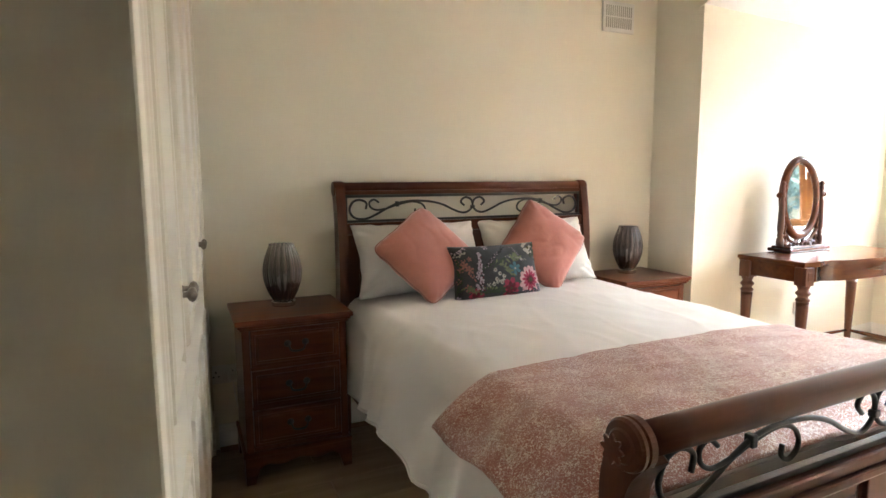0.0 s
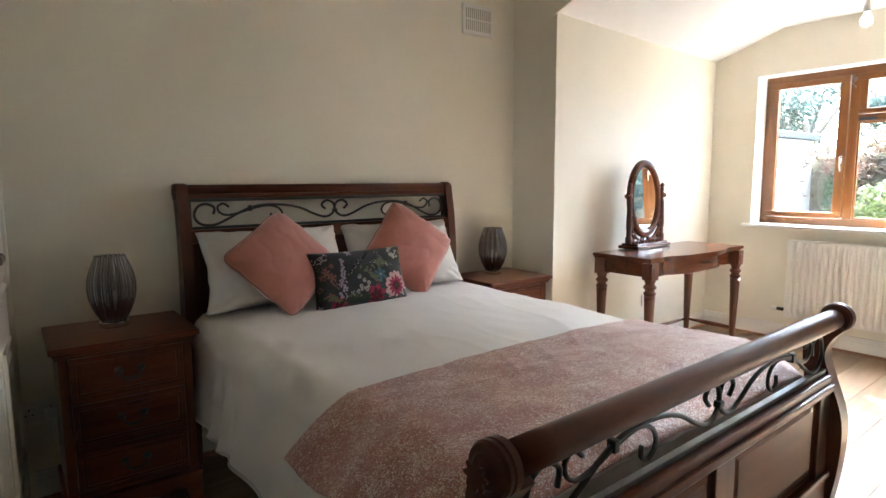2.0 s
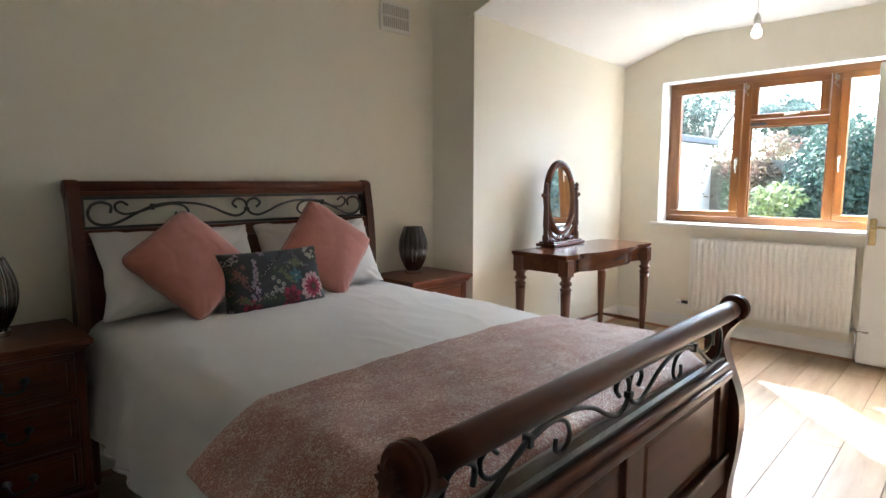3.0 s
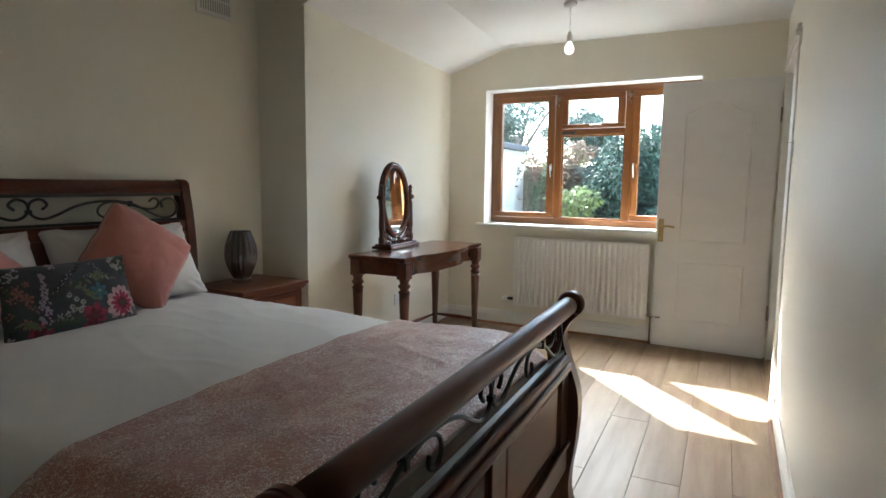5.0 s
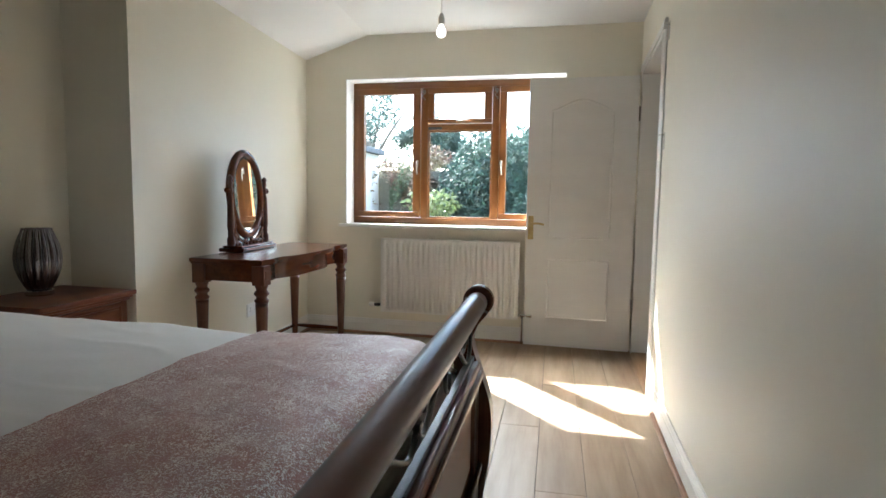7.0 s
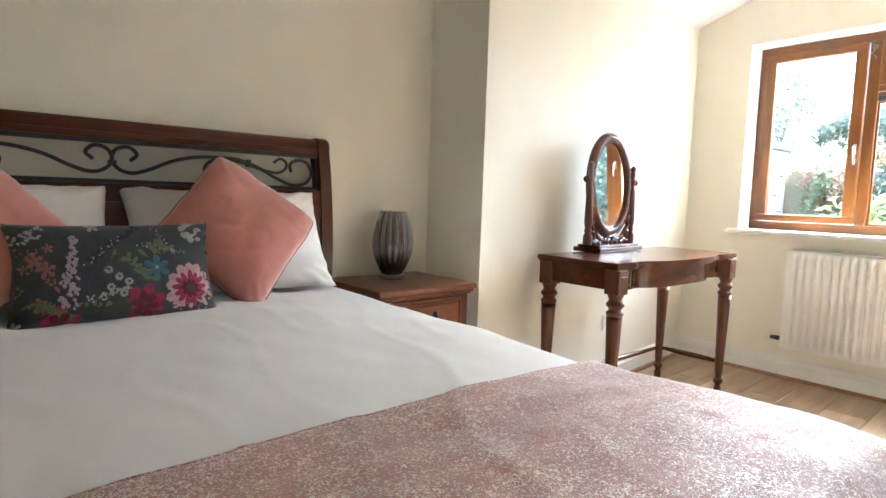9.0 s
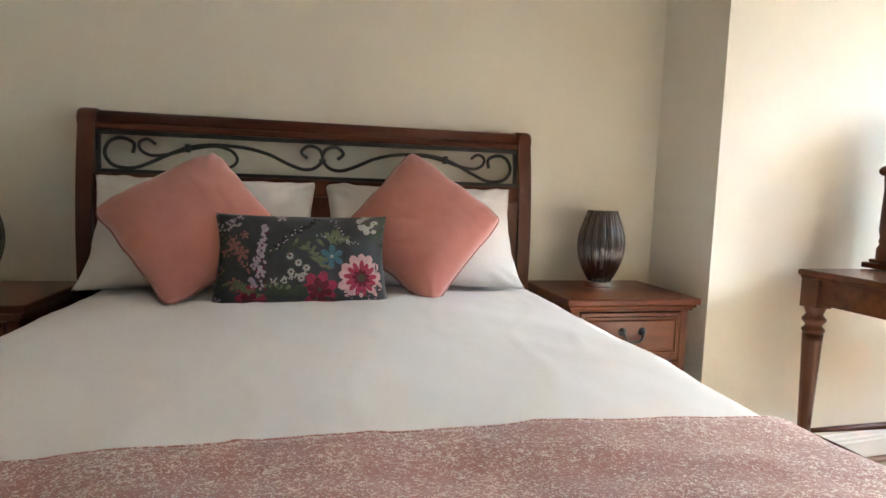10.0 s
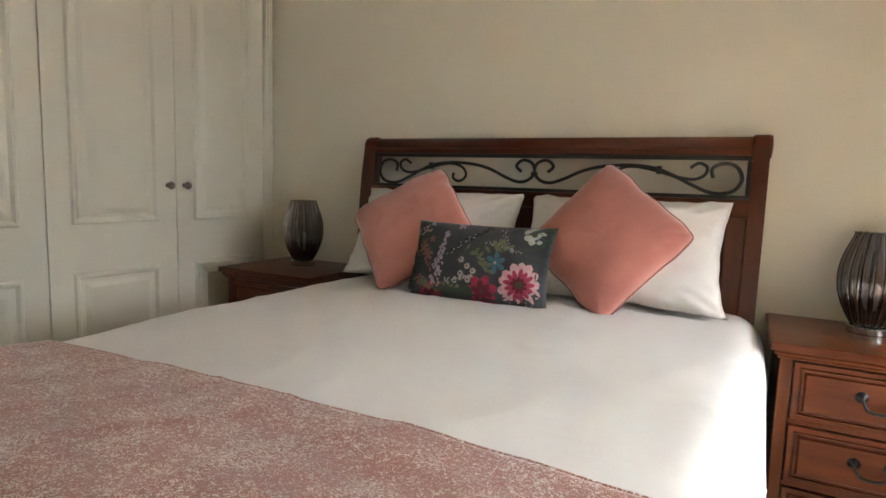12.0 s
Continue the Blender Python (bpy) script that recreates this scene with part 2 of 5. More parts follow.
def lathe(profile, segs=24, at=(0, 0, 0), axis="z", lobes=0, depth=0.0, bm=None, cap=True):
    b = bmesh.new()
    rings = []
    for r, h in profile:
        ring = []
        for i in range(segs):
            a = 2 * math.pi * i / segs
            rr = r * (1 - depth * (0.5 - 0.5 * math.cos(lobes * a)) if lobes else 1)
            p = (rr * math.cos(a), rr * math.sin(a), h)
            p = {"z": p, "x": (p[2], p[0], p[1]), "y": (p[0], p[2], p[1])}[axis]
            ring.append(b.verts.new((p[0] + at[0], p[1] + at[1], p[2] + at[2])))
        rings.append(ring)
    for lo, hi in zip(rings, rings[1:]):
        for i in range(segs):
            b.faces.new((lo[i], lo[(i + 1) % segs], hi[(i + 1) % segs], hi[i]))
    if cap:
        b.faces.new(rings[0])
        b.faces.new(rings[-1])
    return b if bm is None else join(bm, b)


def smooth_path(points, steps=6):
    pts = [Vector(p) for p in points]
    out = []
    for i in range(len(pts) - 1):
        p0, p1, p2, p3 = pts[max(i - 1, 0)], pts[i], pts[i + 1], pts[min(i + 2, len(pts) - 1)]
        for k in range(steps):
            t = k / steps
            out.append(0.5 * (2 * p1 + (p2 - p0) * t + (2 * p0 - 5 * p1 + 4 * p2 - p3) * t * t + (3 * p1 - p0 - 3 * p2 + p3) * t ** 3))
    out.append(pts[-1])
    return out


def tube(points, radius, segs=8, bm=None, flat=1.0, up=(0, 1, 0)):
    b = bmesh.new()
    pts = [Vector(p) for p in points]
    rings = []
    for i, p in enumerate(pts):
        d = (pts[min(i + 1, len(pts) - 1)] - pts[max(i - 1, 0)]).normalized()
        u = Vector(up)
        if abs(d.dot(u)) > 0.95:
            u = Vector((1, 0, 0.1))
        s = d.cross(u).normalized()
        u = s.cross(d).normalized()
        r = radius(i / (len(pts) - 1)) if callable(radius) else radius
        rings.append([b.verts.new(p + s * (r * math.cos(2 * math.pi * k / segs)) + u * (r * flat * math.sin(2 * math.pi * k / segs))) for k in range(segs)])
    for lo, hi in zip(rings, rings[1:]):
        for k in range(segs):
            b.faces.new((lo[k], lo[(k + 1) % segs], hi[(k + 1) % segs], hi[k]))
    b.faces.new(rings[0])
    b.faces.new(rings[-1])
    return b if bm is None else join(bm, b)


def structure(name, bm, material, label, smooth=False):
    return solo(name, bm, material, label, "", "", "structure", smooth)


# ---- room shell ----
NIB = ((1.285, -0.072), (1.312, -0.398))
BAY0, BAY1 = (1.312, -0.398), (3.462, -0.203)
S0, S1 = -2.832, -2.79          # south wall line at x = 0.5 and x = 3.45
HIGH = 2.72


def south(x):
    return S0 + (S1 - S0) * (x - 0.5) / 2.95


def bay(x):
    return BAY0[1] + (BAY1[1] - BAY0[1]) * (x - BAY0[0]) / (BAY1[0] - BAY0[0])


floor = structure("floor", box(-2.75, 3.9, -4.3, 0.3, -0.2, -0.012), mat("floor base", (0.02, 0.015, 0.01), None, 0.9), "light oak laminate floor")
structure("wall_north", prism([(-2.75, -0.072), (1.285, -0.072), (1.285, 0.2), (-2.75, 0.2)], -0.012, HIGH, bm=None), WALL, "cream painted wall behind the bed")
structure("wall_nib", prism([NIB[0], NIB[1], (1.6, bay(1.6)), (1.6, 0.2), (1.285, 0.2)], -0.012, HIGH, bevel=0), WALL, "cream painted wall projection beside the bed")
structure("wall_bay", prism([(1.6, bay(1.6)), BAY1, (3.462, 0.2), (1.6, 0.2)], -0.012, HIGH), WALL, "cream painted wall behind the dressing table")
WX0, WX1 = 3.462, 3.75
WIN = dict(y0=-2.27, y1=-0.548, z0=0.872, z1=2.038)
east = box(WX0, WX1, -3.1, WIN["y0"], -0.012, HIGH)
box(WX0, WX1, WIN["y1"], 0.2, -0.012, HIGH, bm=east)
box(WX0, WX1, WIN["y0"], WIN["y1"], -0.012, WIN["z0"], bm=east)
box(WX0, WX1, WIN["y0"], WIN["y1"], WIN["z1"], HIGH, bm=east)
structure("wall_east", east, WALL, "cream painted wall with the window opening")
# white painted reveals of the window opening
rev = box(WX0 - 0.001, 3.62, WIN["y1"] - 0.004, WIN["y1"] + 0.002, WIN["z0"], WIN["z1"])
box(WX0 - 0.001, 3.62, WIN["y0"] - 0.002, WIN["y0"] + 0.004, WIN["z0"], WIN["z1"], bm=rev)
box(WX0 - 0.001, 3.62, WIN["y0"] + 0.004, WIN["y1"] - 0.004, WIN["z1"] - 0.004, WIN["z1"] + 0.002, bm=rev)
structure("window_reveal", rev, CEIL, "white painted window reveal")
DX0, DX1, DTOP = 2.44, 3.40, 2.02     # doorway in the south wall


def south_slab(x0, x1, z0, z1, bm=None):
    return prism([(x0, south(x0)), (x1, south(x1)), (x1, -3.0), (x0, -3.0)], z0, z1, bm=bm)


sw = south_slab(-0.75, DX0, -0.012, HIGH)
south_slab(DX0, DX1, DTOP, HIGH, bm=sw)
south_slab(DX1, WX0, -0.012, HIGH, bm=sw)
structure("wall_south", sw, WALL, "cream painted long wall with the doorway")
structure("wall_stub", box(-2.75, -1.409, -2.20, -2.108, -0.012, HIGH, 0.004), WALL, "cream painted wall end beside the wardrobe")
structure("wall_west", box(-2.9, -2.75, -4.45, 0.2, -0.012, HIGH), WALL, "cream painted wall behind the wardrobe")
structure("wall_hall", box(-2.75, -0.75, -4.45, -4.3, -0.012, HIGH), WALL, "cream painted hall wall")
structure("wall_hall_side", box(-0.75, -0.6, -4.45, -3.0, -0.012, HIGH), WALL, "cream painted hall side wall")
lobby = box(DX0 - 0.15, DX0, -4.0, -3.0, -0.012, HIGH)
box(DX1, WX1, -4.0, -3.1, -0.012, HIGH, bm=lobby)
box(DX0 - 0.15, WX1, -4.12, -4.0, -0.012, HIGH, bm=lobby)
structure("wall_lobby", lobby, CEIL, "pale walls of the space beyond the door")
structure("ceiling", box(-2.9, 1.32, -4.45, 0.2, HIGH, HIGH + 0.12), CEIL, "white ceiling")
structure("ceiling_lobby", box(2.2, 3.75, -4.12, -3.0, 2.5, 2.6), CEIL, "white lobby ceiling")
# sloping and flat ceiling of the extension, with the face above its opening
CW, CF, FOLD = 2.195, 2.372, -0.52
slope = bmesh.new()
ends = []
for x in (1.315, 3.462):
    wy = bay(x)
    top = [(x, wy + 0.15, CW - 0.046), (x, wy + FOLD, CF), (x, -3.05, CF), (x, -3.05, CF + 0.12), (x, wy + FOLD, CF + 0.12), (x, wy + 0.15, CW + 0.07)]
    ends.append([slope.verts.new(p) for p in top])
slope.faces.new(ends[0])
slope.faces.new(ends[1])
for i in range(6):
    slope.faces.new((ends[0][i], ends[0][(i + 1) % 6], ends[1][(i + 1) % 6], ends[1][i]))
structure("ceiling_extension", slope, CEIL, "white ceiling with a sloping edge over the window end")
structure("wall_header", prism([(BAY0[1] + 0.05, CW - 0.017), (BAY0[1] + FOLD, CF), (-3.0, CF), (-3.0, HIGH), (BAY0[1] + 0.05, HIGH)], 1.304, 1.314, "x"), WALL, "cream wall face above the wide opening")


# ---- skirting and beading ----
def moulded(p, q, profile, bm=None):
    """A moulding along the floor from p to q; profile is (out from the wall, height); out is to the left of the way."""
    b = bmesh.new()
    d = (Vector((q[0], q[1], 0)) - Vector((p[0], p[1], 0))).normalized()
    o = Vector((-d.y, d.x, 0))
    ends = [[b.verts.new(Vector((e[0], e[1], 0)) + o * u + Vector((0, 0, h))) for u, h in profile] for e in (p, q)]
    n = len(profile)
    b.faces.new(ends[0])
    b.faces.new(ends[1])
    for i in range(n):
        b.faces.new((ends[0][i], ends[0][(i + 1) % n], ends[1][(i + 1) % n], ends[1][i]))
    return b if bm is None else join(bm, b)


SKIRT = [(0, 0), (0.016, 0), (0.016, 0.085), (0.012, 0.092), (0.012, 0.1), (0.008, 0.108), (0.006, 0.12), (0, 0.122)]
QUAD = [(0.0165, 0.0), (0.036, 0.0), (0.034, 0.009), (0.027, 0.016), (0.0165, 0.018)]
runs = [((1.312, -0.4), NIB[0]), (BAY1, BAY0), ((3.462, -2.75), (3.462, -0.205)), ((-0.75, south(-0.75)), (DX0 - 0.062, south(DX0 - 0.062))), (NIB[0], (-1.28, -0.072))]
for p, q in runs:
    structure("skirting", moulded(p, q, SKIRT), GLOSS, "white moulded skirting board")
    structure("floor_beading", moulded(p, q, QUAD), BEAD, "brown wooden floor beading")


# ---- window ----
def window():
    w = tagged(new("window_1"), "golden brown timber casement window with three lights", "", "", "structure")
    x0, x1 = 3.625, 3.70
    y = dict(l0=WIN["y1"], l1=-1.165, r0=-1.665, r1=WIN["y0"])
    def rail(name, a, b, z0, z1, fx=(x0, x1), bevel=0.005, m=WINH):
        return part(name, box(fx[0], fx[1], min(a, b), max(a, b), z0, z1, bevel), m, w)
    rail("window_frame", y["r1"], y["l0"], 0.892, 0.945)
    rail("window_frame", y["r1"], y["l0"], 1.985, 2.036)
    rail("window_frame", y["l0"] - 0.045, y["l0"], 0.945, 1.985, m=WINV)
    rail("window_frame", y["r1"], y["r1"] + 0.045, 0.945, 1.985, m=WINV)
    rail("mullion", -1.185, -1.128, 0.945, 1.985, m=WINV)
    rail("mullion", -1.762, -1.705, 0.945, 1.985, m=WINV)
    rail("transom", -1.705, -1.185, 1.648, 1.70)
    # opening sashes stand a little proud
    def sash(a, b, z0, z1, pane):
        a, b = min(a, b), max(a, b)
        s = part("sash", box(x0 - 0.018, x0 + 0.035, a, b, z0, z0 + (pane[2] - z0), 0.006), WINH, w)
        part("sash_rail", box(x0 - 0.018, x0 + 0.035, a, b, pane[3], z1, 0.006), WINH, s)
        part("sash_stile", box(x0 - 0.017, x0 + 0.034, a, pane[0], pane[2], pane[3], 0.004), WINV, s)
        part("sash_stile", box(x0 - 0.017, x0 + 0.034, pane[1], b, pane[2], pane[3], 0.004), WINV, s)
        g = part("pane", box(x0 + 0.008, x0 + 0.014, pane[0], pane[1], pane[2], pane[3]), PANE, s)
        g.visible_shadow = False
        return s
    sash(-1.125, -0.59, 0.948, 1.983, (-1.064, -0.647, 0.992, 1.938))
    sash(-2.225, -1.765, 0.948, 1.983, (-2.172, -1.775 - 0.045, 0.992, 1.938))
    sash(-1.703, -1.187, 1.702, 1.983, (-1.642, -1.208 - 0.03, 1.738, 1.938))
    g = part("pane", box(x0 + 0.03, x0 + 0.036, -1.705, -1.185, 0.945, 1.648), PANE, w, "large fixed pane")
    g.visible_shadow = False
    # glazing beads of the fixed light
    bd = box(x0 + 0.012, x0 + 0.03, -1.695, -1.195, 0.945, 0.957, 0.003)
    box(x0 + 0.012, x0 + 0.03, -1.695, -1.195, 1.636, 1.648, 0.003, bm=bd)
    box(x0 + 0.012, x0 + 0.03, -1.197, -1.185, 0.945, 1.648, 0.003, bm=bd)
    box(x0 + 0.012, x0 + 0.03, -1.705, -1.693, 0.945, 1.648, 0.003, bm=bd)
    part("glazing_bead", bd, WINV, w)
    # handles
    def handle(yc, zc, flat=False):
        hx = x0 - 0.02
        h = part("window_handle", box(hx - 0.008, hx, yc - (0.03 if flat else 0.009), yc + (0.03 if flat else 0.009), zc - (0.008 if flat else 0.03), zc + (0.008 if flat else 0.03), 0.003), CHROME, w, "bright metal window handle")
        if flat:
            pts = [(hx - 0.01, yc + 0.02, zc + 0.004), (hx - 0.035, yc + 0.01, zc), (hx - 0.035, yc - 0.05, zc + 0.004), (hx - 0.03, yc - 0.075, zc + 0.006)]
        else:
            pts = [(hx - 0.01, yc, zc + 0.02), (hx - 0.035, yc, zc + 0.008), (hx - 0.035, yc - 0.004, zc - 0.06), (hx - 0.03, yc - 0.006, zc - 0.085)]
        part("lever", tube(smooth_path(pts), 0.006), CHROME, h, smooth=True)
    handle(-1.105, 1.38)
    handle(-1.785, 1.38)
    handle(-1.45, 1.722, True)
    part("trickle_vent", box(x0 - 0.012, x0 + 0.0, -1.30, -1.19, 1.655, 1.675, 0.002), LEAD, w, "small dark metal strip")
    for yc in (-1.15, -1.735):
        hk = part("hook", lathe([(0.016, 0), (0.016, 0.006), (0.008, 0.01)], 12, (x0 - 0.012, yc, 1.955), "x"), PEWTER, w, "grey metal hook with a looped wire")
        pts = [(x0 - 0.014, yc + 0.012 * math.sin(k * 1.3), 1.985 - 0.011 * k) for k in range(10)]
        part("wire_loop", tube(smooth_path(pts), 0.0035, 6), PEWTER, hk, smooth=True)
    return w


window()
sill = box(3.405, 3.625, WIN["y0"] - 0.04, WIN["y1"] + 0.045, 0.868, 0.892, 0.006)
structure("window_sill", sill, GLOSS, "white painted window board")


# ---- doorway ----
arch = [(0, 0), (0.018, 0), (0.018, 0.01), (0.014, 0.022), (0.014, 0.045), (0.008, 0.06), (0, 0.06)]
def architrave_side(x, way):
    pts = [(x + way * h, south(x) + u) for u, h in arch]
    return prism(pts, 0, DTOP + 0.06, "z")
structure("architrave", architrave_side(DX0, -1), GLOSS, "white door architrave")
structure("architrave", prism([(south(2.9) + u, DTOP + h) for u, h in arch], DX0 - 0.06, DX1 + 0.05, "x"), GLOSS, "white door head architrave")
lin = box(DX0, DX0 + 0.028, -3.0, south(DX0) + 0.002, 0, DTOP, 0.002)
box(DX1 - 0.028, DX1, -3.0, south(DX1) + 0.002, 0, DTOP, 0.002, bm=lin)
box(DX0 + 0.028, DX1 - 0.028, -3.0, south(DX1) + 0.002, DTOP - 0.028, DTOP, 0.002, bm=lin)
structure("door_lining", lin, GLOSS, "white door lining")
structure("threshold", prism([(-3.0, -0.002), (-3.0, 0.008), (-2.99, 0.014), (-2.80, 0.014), (-2.785, 0.0)], DX0 + 0.03, DX1 - 0.03, "x"), mat("oak threshold wood", (0.42, 0.27, 0.13), (0.33, 0.2, 0.09), 0.4, (3, 40, 40), 4), "oak threshold strip")


def panel_lines(b, x, pts, width=0.022, depth=0.006, toward=-1):
    """A raised moulding round a panel, on the face x of a leaf; pts are (y, z), closed."""
    n = len(pts)
    c = Vector((sum(p[0] for p in pts) / n, sum(p[1] for p in pts) / n))
    loops = []
    for inset, out in ((0, 0), (0.25, 1), (0.6, 1), (1, -0.25)):
        ring = []
        for i in range(n):
            p = Vector(pts[i])
            e0 = (p - Vector(pts[i - 1])).normalized()
            e1 = (Vector(pts[(i + 1) % n]) - p).normalized()
            nrm = (Vector((-e0.y, e0.x)) + Vector((-e1.y, e1.x))).normalized()
            if nrm.dot(c - p) < 0:
                nrm = -nrm
            q = p + nrm * (inset * width)
            ring.append(b.verts.new((x + toward * (depth * out + 0.0005), q.x, q.y)))
        loops.append(ring)
    for lo, hi in zip(loops, loops[1:]):
        for i in range(n):
            b.faces.new((lo[i], lo[(i + 1) % n], hi[(i + 1) % n], hi[i]))


def door():
    d = tagged(new("door_1"), "white panelled door standing open into the room", "", "", "structure")
    d.matrix_world = pose(3.405, -2.775, 0.012, 0, 0, -1.5)
    part("door_leaf", box(-0.036, 0, 0.0, 0.765, 0, 1.972, 0.003), DOORW, d, "white wood-grained leaf")
    b = bmesh.new()
    topz = [(0.16 + 0.445 * i / 12, 1.745 + 0.075 * math.sin(math.pi * i / 12) ** 1.6) for i in range(13)]
    panel_lines(b, -0.036, [(0.605, 0.81), (0.16, 0.81)] + topz)
    panel_lines(b, -0.036, [(0.605, 0.21), (0.16, 0.21), (0.16, 0.66), (0.605, 0.66)])
    part("panel_moulding", b, DOORW, d, "raised panel mouldings")
    h = part("door_handle", box(-0.044, -0.036, 0.71, 0.75, 0.80, 0.975, 0.006), BRASS, d, "brass lever handle on a long plate")
    part("lever", tube(smooth_path([(-0.044, 0.73, 0.918), (-0.075, 0.73, 0.918), (-0.085, 0.722, 0.918), (-0.085, 0.68, 0.922), (-0.083, 0.63, 0.914)]), 0.008, up=(0, 0, 1)), BRASS, h, smooth=True)
    for z in (0.28, 1.66):
        part("hinge", box(-0.04, 0.004, -0.012, 0.0, z, z + 0.10, 0.002), PEWTER, d, "dark metal hinge")
    return d


door()
for z in (1.43, 2.0):
    px = 2.33
    k = thing("wall_bracket", (px, south(px), z), "small grey metal bracket fixed beside the doorway", "bracket", "brackets beside the doorway")
    part("plate", box(-0.012, 0.012, 0, 0.004, -0.045, 0.045, 0.001), CHROME, k)
    part("lip", box(-0.012, 0.012, 0.004, 0.03, 0.03, 0.036, 0.001), CHROME, k)


# ---- radiator ----
def radiator():
    r = thing("radiator", (3.36, -0.876, 0.2), "white ribbed panel radiator under the window", "radiator")
    w, h, n = 1.09, 0.585, 25
    b = bmesh.new()
    ys = []
    pitch = (w - 0.05) / n
    prof = [(0.0, 0.0)]
    for i in range(n):
        c = 0.025 + pitch * (i + 0.5)
        prof += [(c + pitch * q * 0.5, 0.5 + 0.5 * math.cos(math.pi * q) if abs(q) > 0.45 else 0.92 + 0.08 * math.cos(math.pi * q)) for q in (-0.94, -0.8, -0.65, -0.45, 0.0, 0.45, 0.65, 0.8, 0.94)]
    prof.append((w, 0.0))
    rows = [(0.0, 0.0), (0.02, 0.0), (0.05, 1.0), (h - 0.05, 1.0), (h - 0.02, 0.0), (h, 0.0)]
    grid = [[b.verts.new((0.010 - 0.024 * u * f, -y, z)) for y, u in prof] for z, f in rows]
    for a, c in zip(grid, grid[1:]):
        for i in range(len(prof) - 1):
            b.faces.new((a[i], a[i + 1], c[i + 1], c[i]))
    part("front_panel", b, PVC, r, "ribbed white front panel", smooth=True)
    part("back_panel", box(0.06, 0.068, -w + 0.01, -0.01, 0.01, h - 0.01, 0.003), PVC, r)
    part("side_panel", box(0.010, 0.07, -0.006, 0.0, 0.005, h, 0.002), PVC, r)
    part("side_panel", box(0.010, 0.07, -w, -w + 0.006, 0.005, h, 0.002), PVC, r)
    g = box(0.010, 0.07, -w + 0.006, -0.006, h - 0.006, h + 0.002, 0.001)
    part("top_grille", g, PVC, r)
    # the fins' grey carries the shade between the white panels
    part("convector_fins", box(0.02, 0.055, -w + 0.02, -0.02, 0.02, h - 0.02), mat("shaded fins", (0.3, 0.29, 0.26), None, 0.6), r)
    for y, z, l in ((0.03, 0.05, "black and white radiator valve"), (-w - 0.03, 0.03, "metal radiator valve")):
        v = part("valve", lathe([(0.012, -0.03), (0.014, 0), (0.012, 0.03)], 12, (0.04, y, z), "y"), CHROME if y < 0 else IRON, r, l, smooth=True)
        sgn = 1 if y > 0 else -1
        part("valve_cap", lathe([(0.014, 0.0), (0.017, 0.008), (0.017, 0.035), (0.012, 0.045)], 14, (0.04, y + (0.03 if sgn > 0 else -0.075), z), "y"), PLASTIC if sgn > 0 else CHROME, v, smooth=True)
    part("pipe", tube([(0.045, 0.03, 0.05), (0.102, 0.03, 0.05)], 0.0075, 10), CHROME, r, smooth=True)
    part("pipe", tube([(0.05, -w - 0.03, 0.03), (0.05, -w - 0.03, -0.19)], 0.0075, 10), CHROME, r, smooth=True)
    part("bracket", box(0.068, 0.1, -0.2, -0.17, 0.1, 0.5), PVC, r)
    part("bracket", box(0.068, 0.1, -w + 0.17, -w + 0.2, 0.1, 0.5), PVC, r)


radiator()


# ---- pendant bulb ----
def pendant():
    p = thing("pendant_light", (2.48, -1.55, 2.372), "bare opal bulb hanging on a white flex from the ceiling", "ceiling light")
    part("ceiling_rose", lathe([(0.04, -0.001), (0.042, -0.012), (0.038, -0.024), (0.012, -0.028)], 24), PLASTIC, p, smooth=True)
    part("flex", tube([(0, 0, -0.02), (0, 0, -0.19)], 0.0032, 8), PLASTIC, p, smooth=True)
    part("lamp_holder", lathe([(0.007, -0.175), (0.014, -0.185), (0.015, -0.20), (0.019, -0.203), (0.019, -0.235), (0.016, -0.24)], 20), PLASTIC, p, smooth=True)
    part("bulb", lathe([(0.013, -0.238), (0.015, -0.25), (0.026, -0.268), (0.03, -0.285), (0.026, -0.303), (0.012, -0.314), (0.001, -0.316)], 24), LIT, p, smooth=True)


pendant()


# ---- wall vent, sockets ----
def vent():
    v = thing("air_vent", (0.985, -0.072, 2.17), "white louvred plastic air vent high on the wall", "vent")
    part("frame", box(-0.115, 0.115, -0.012, 0, -0.085, 0.085, 0.003), PLASTIC, v)
    # slots are raised strips; their darker colour stands in for the shade inside
    for i in range(13):
        x = -0.09 + 0.015 * i
        for z0, z1 in ((-0.062, -0.004), (0.004, 0.062)):
            part("slot", box(x - 0.003, x + 0.003, -0.0145, -0.0122, z0, z1), SLOT_SHADE, v)


SLOT_SHADE = mat("shaded slot", (0.40, 0.38, 0.33), None, 0.7)
vent()


def socket(at, turn, label):
    s = thing("double_socket", at, label, "socket", "wall sockets", turn)
    part("faceplate", box(-0.073, 0.073, -0.009, 0, -0.043, 0.043, 0.003), PLASTIC, s)
    for cx in (-0.036, 0.036):
        # pin holes are near-black plates on the face, coloured like the shade inside
        for dx, z, w, h in ((0, 0.012, 0.004, 0.009), (-0.011, -0.008, 0.007, 0.004), (0.011, -0.008, 0.007, 0.004)):
            part("pin_hole", box(cx + dx - w / 2, cx + dx + w / 2, -0.0098, -0.0092, z - h / 2, z + h / 2), DARK, s)
        part("switch", box(cx - 0.006 + (0.022 if cx > 0 else -0.022), cx + 0.006 + (0.022 if cx > 0 else -0.022), -0.012, -0.009, 0.018, 0.034, 0.001), PLASTIC, s)
    return s


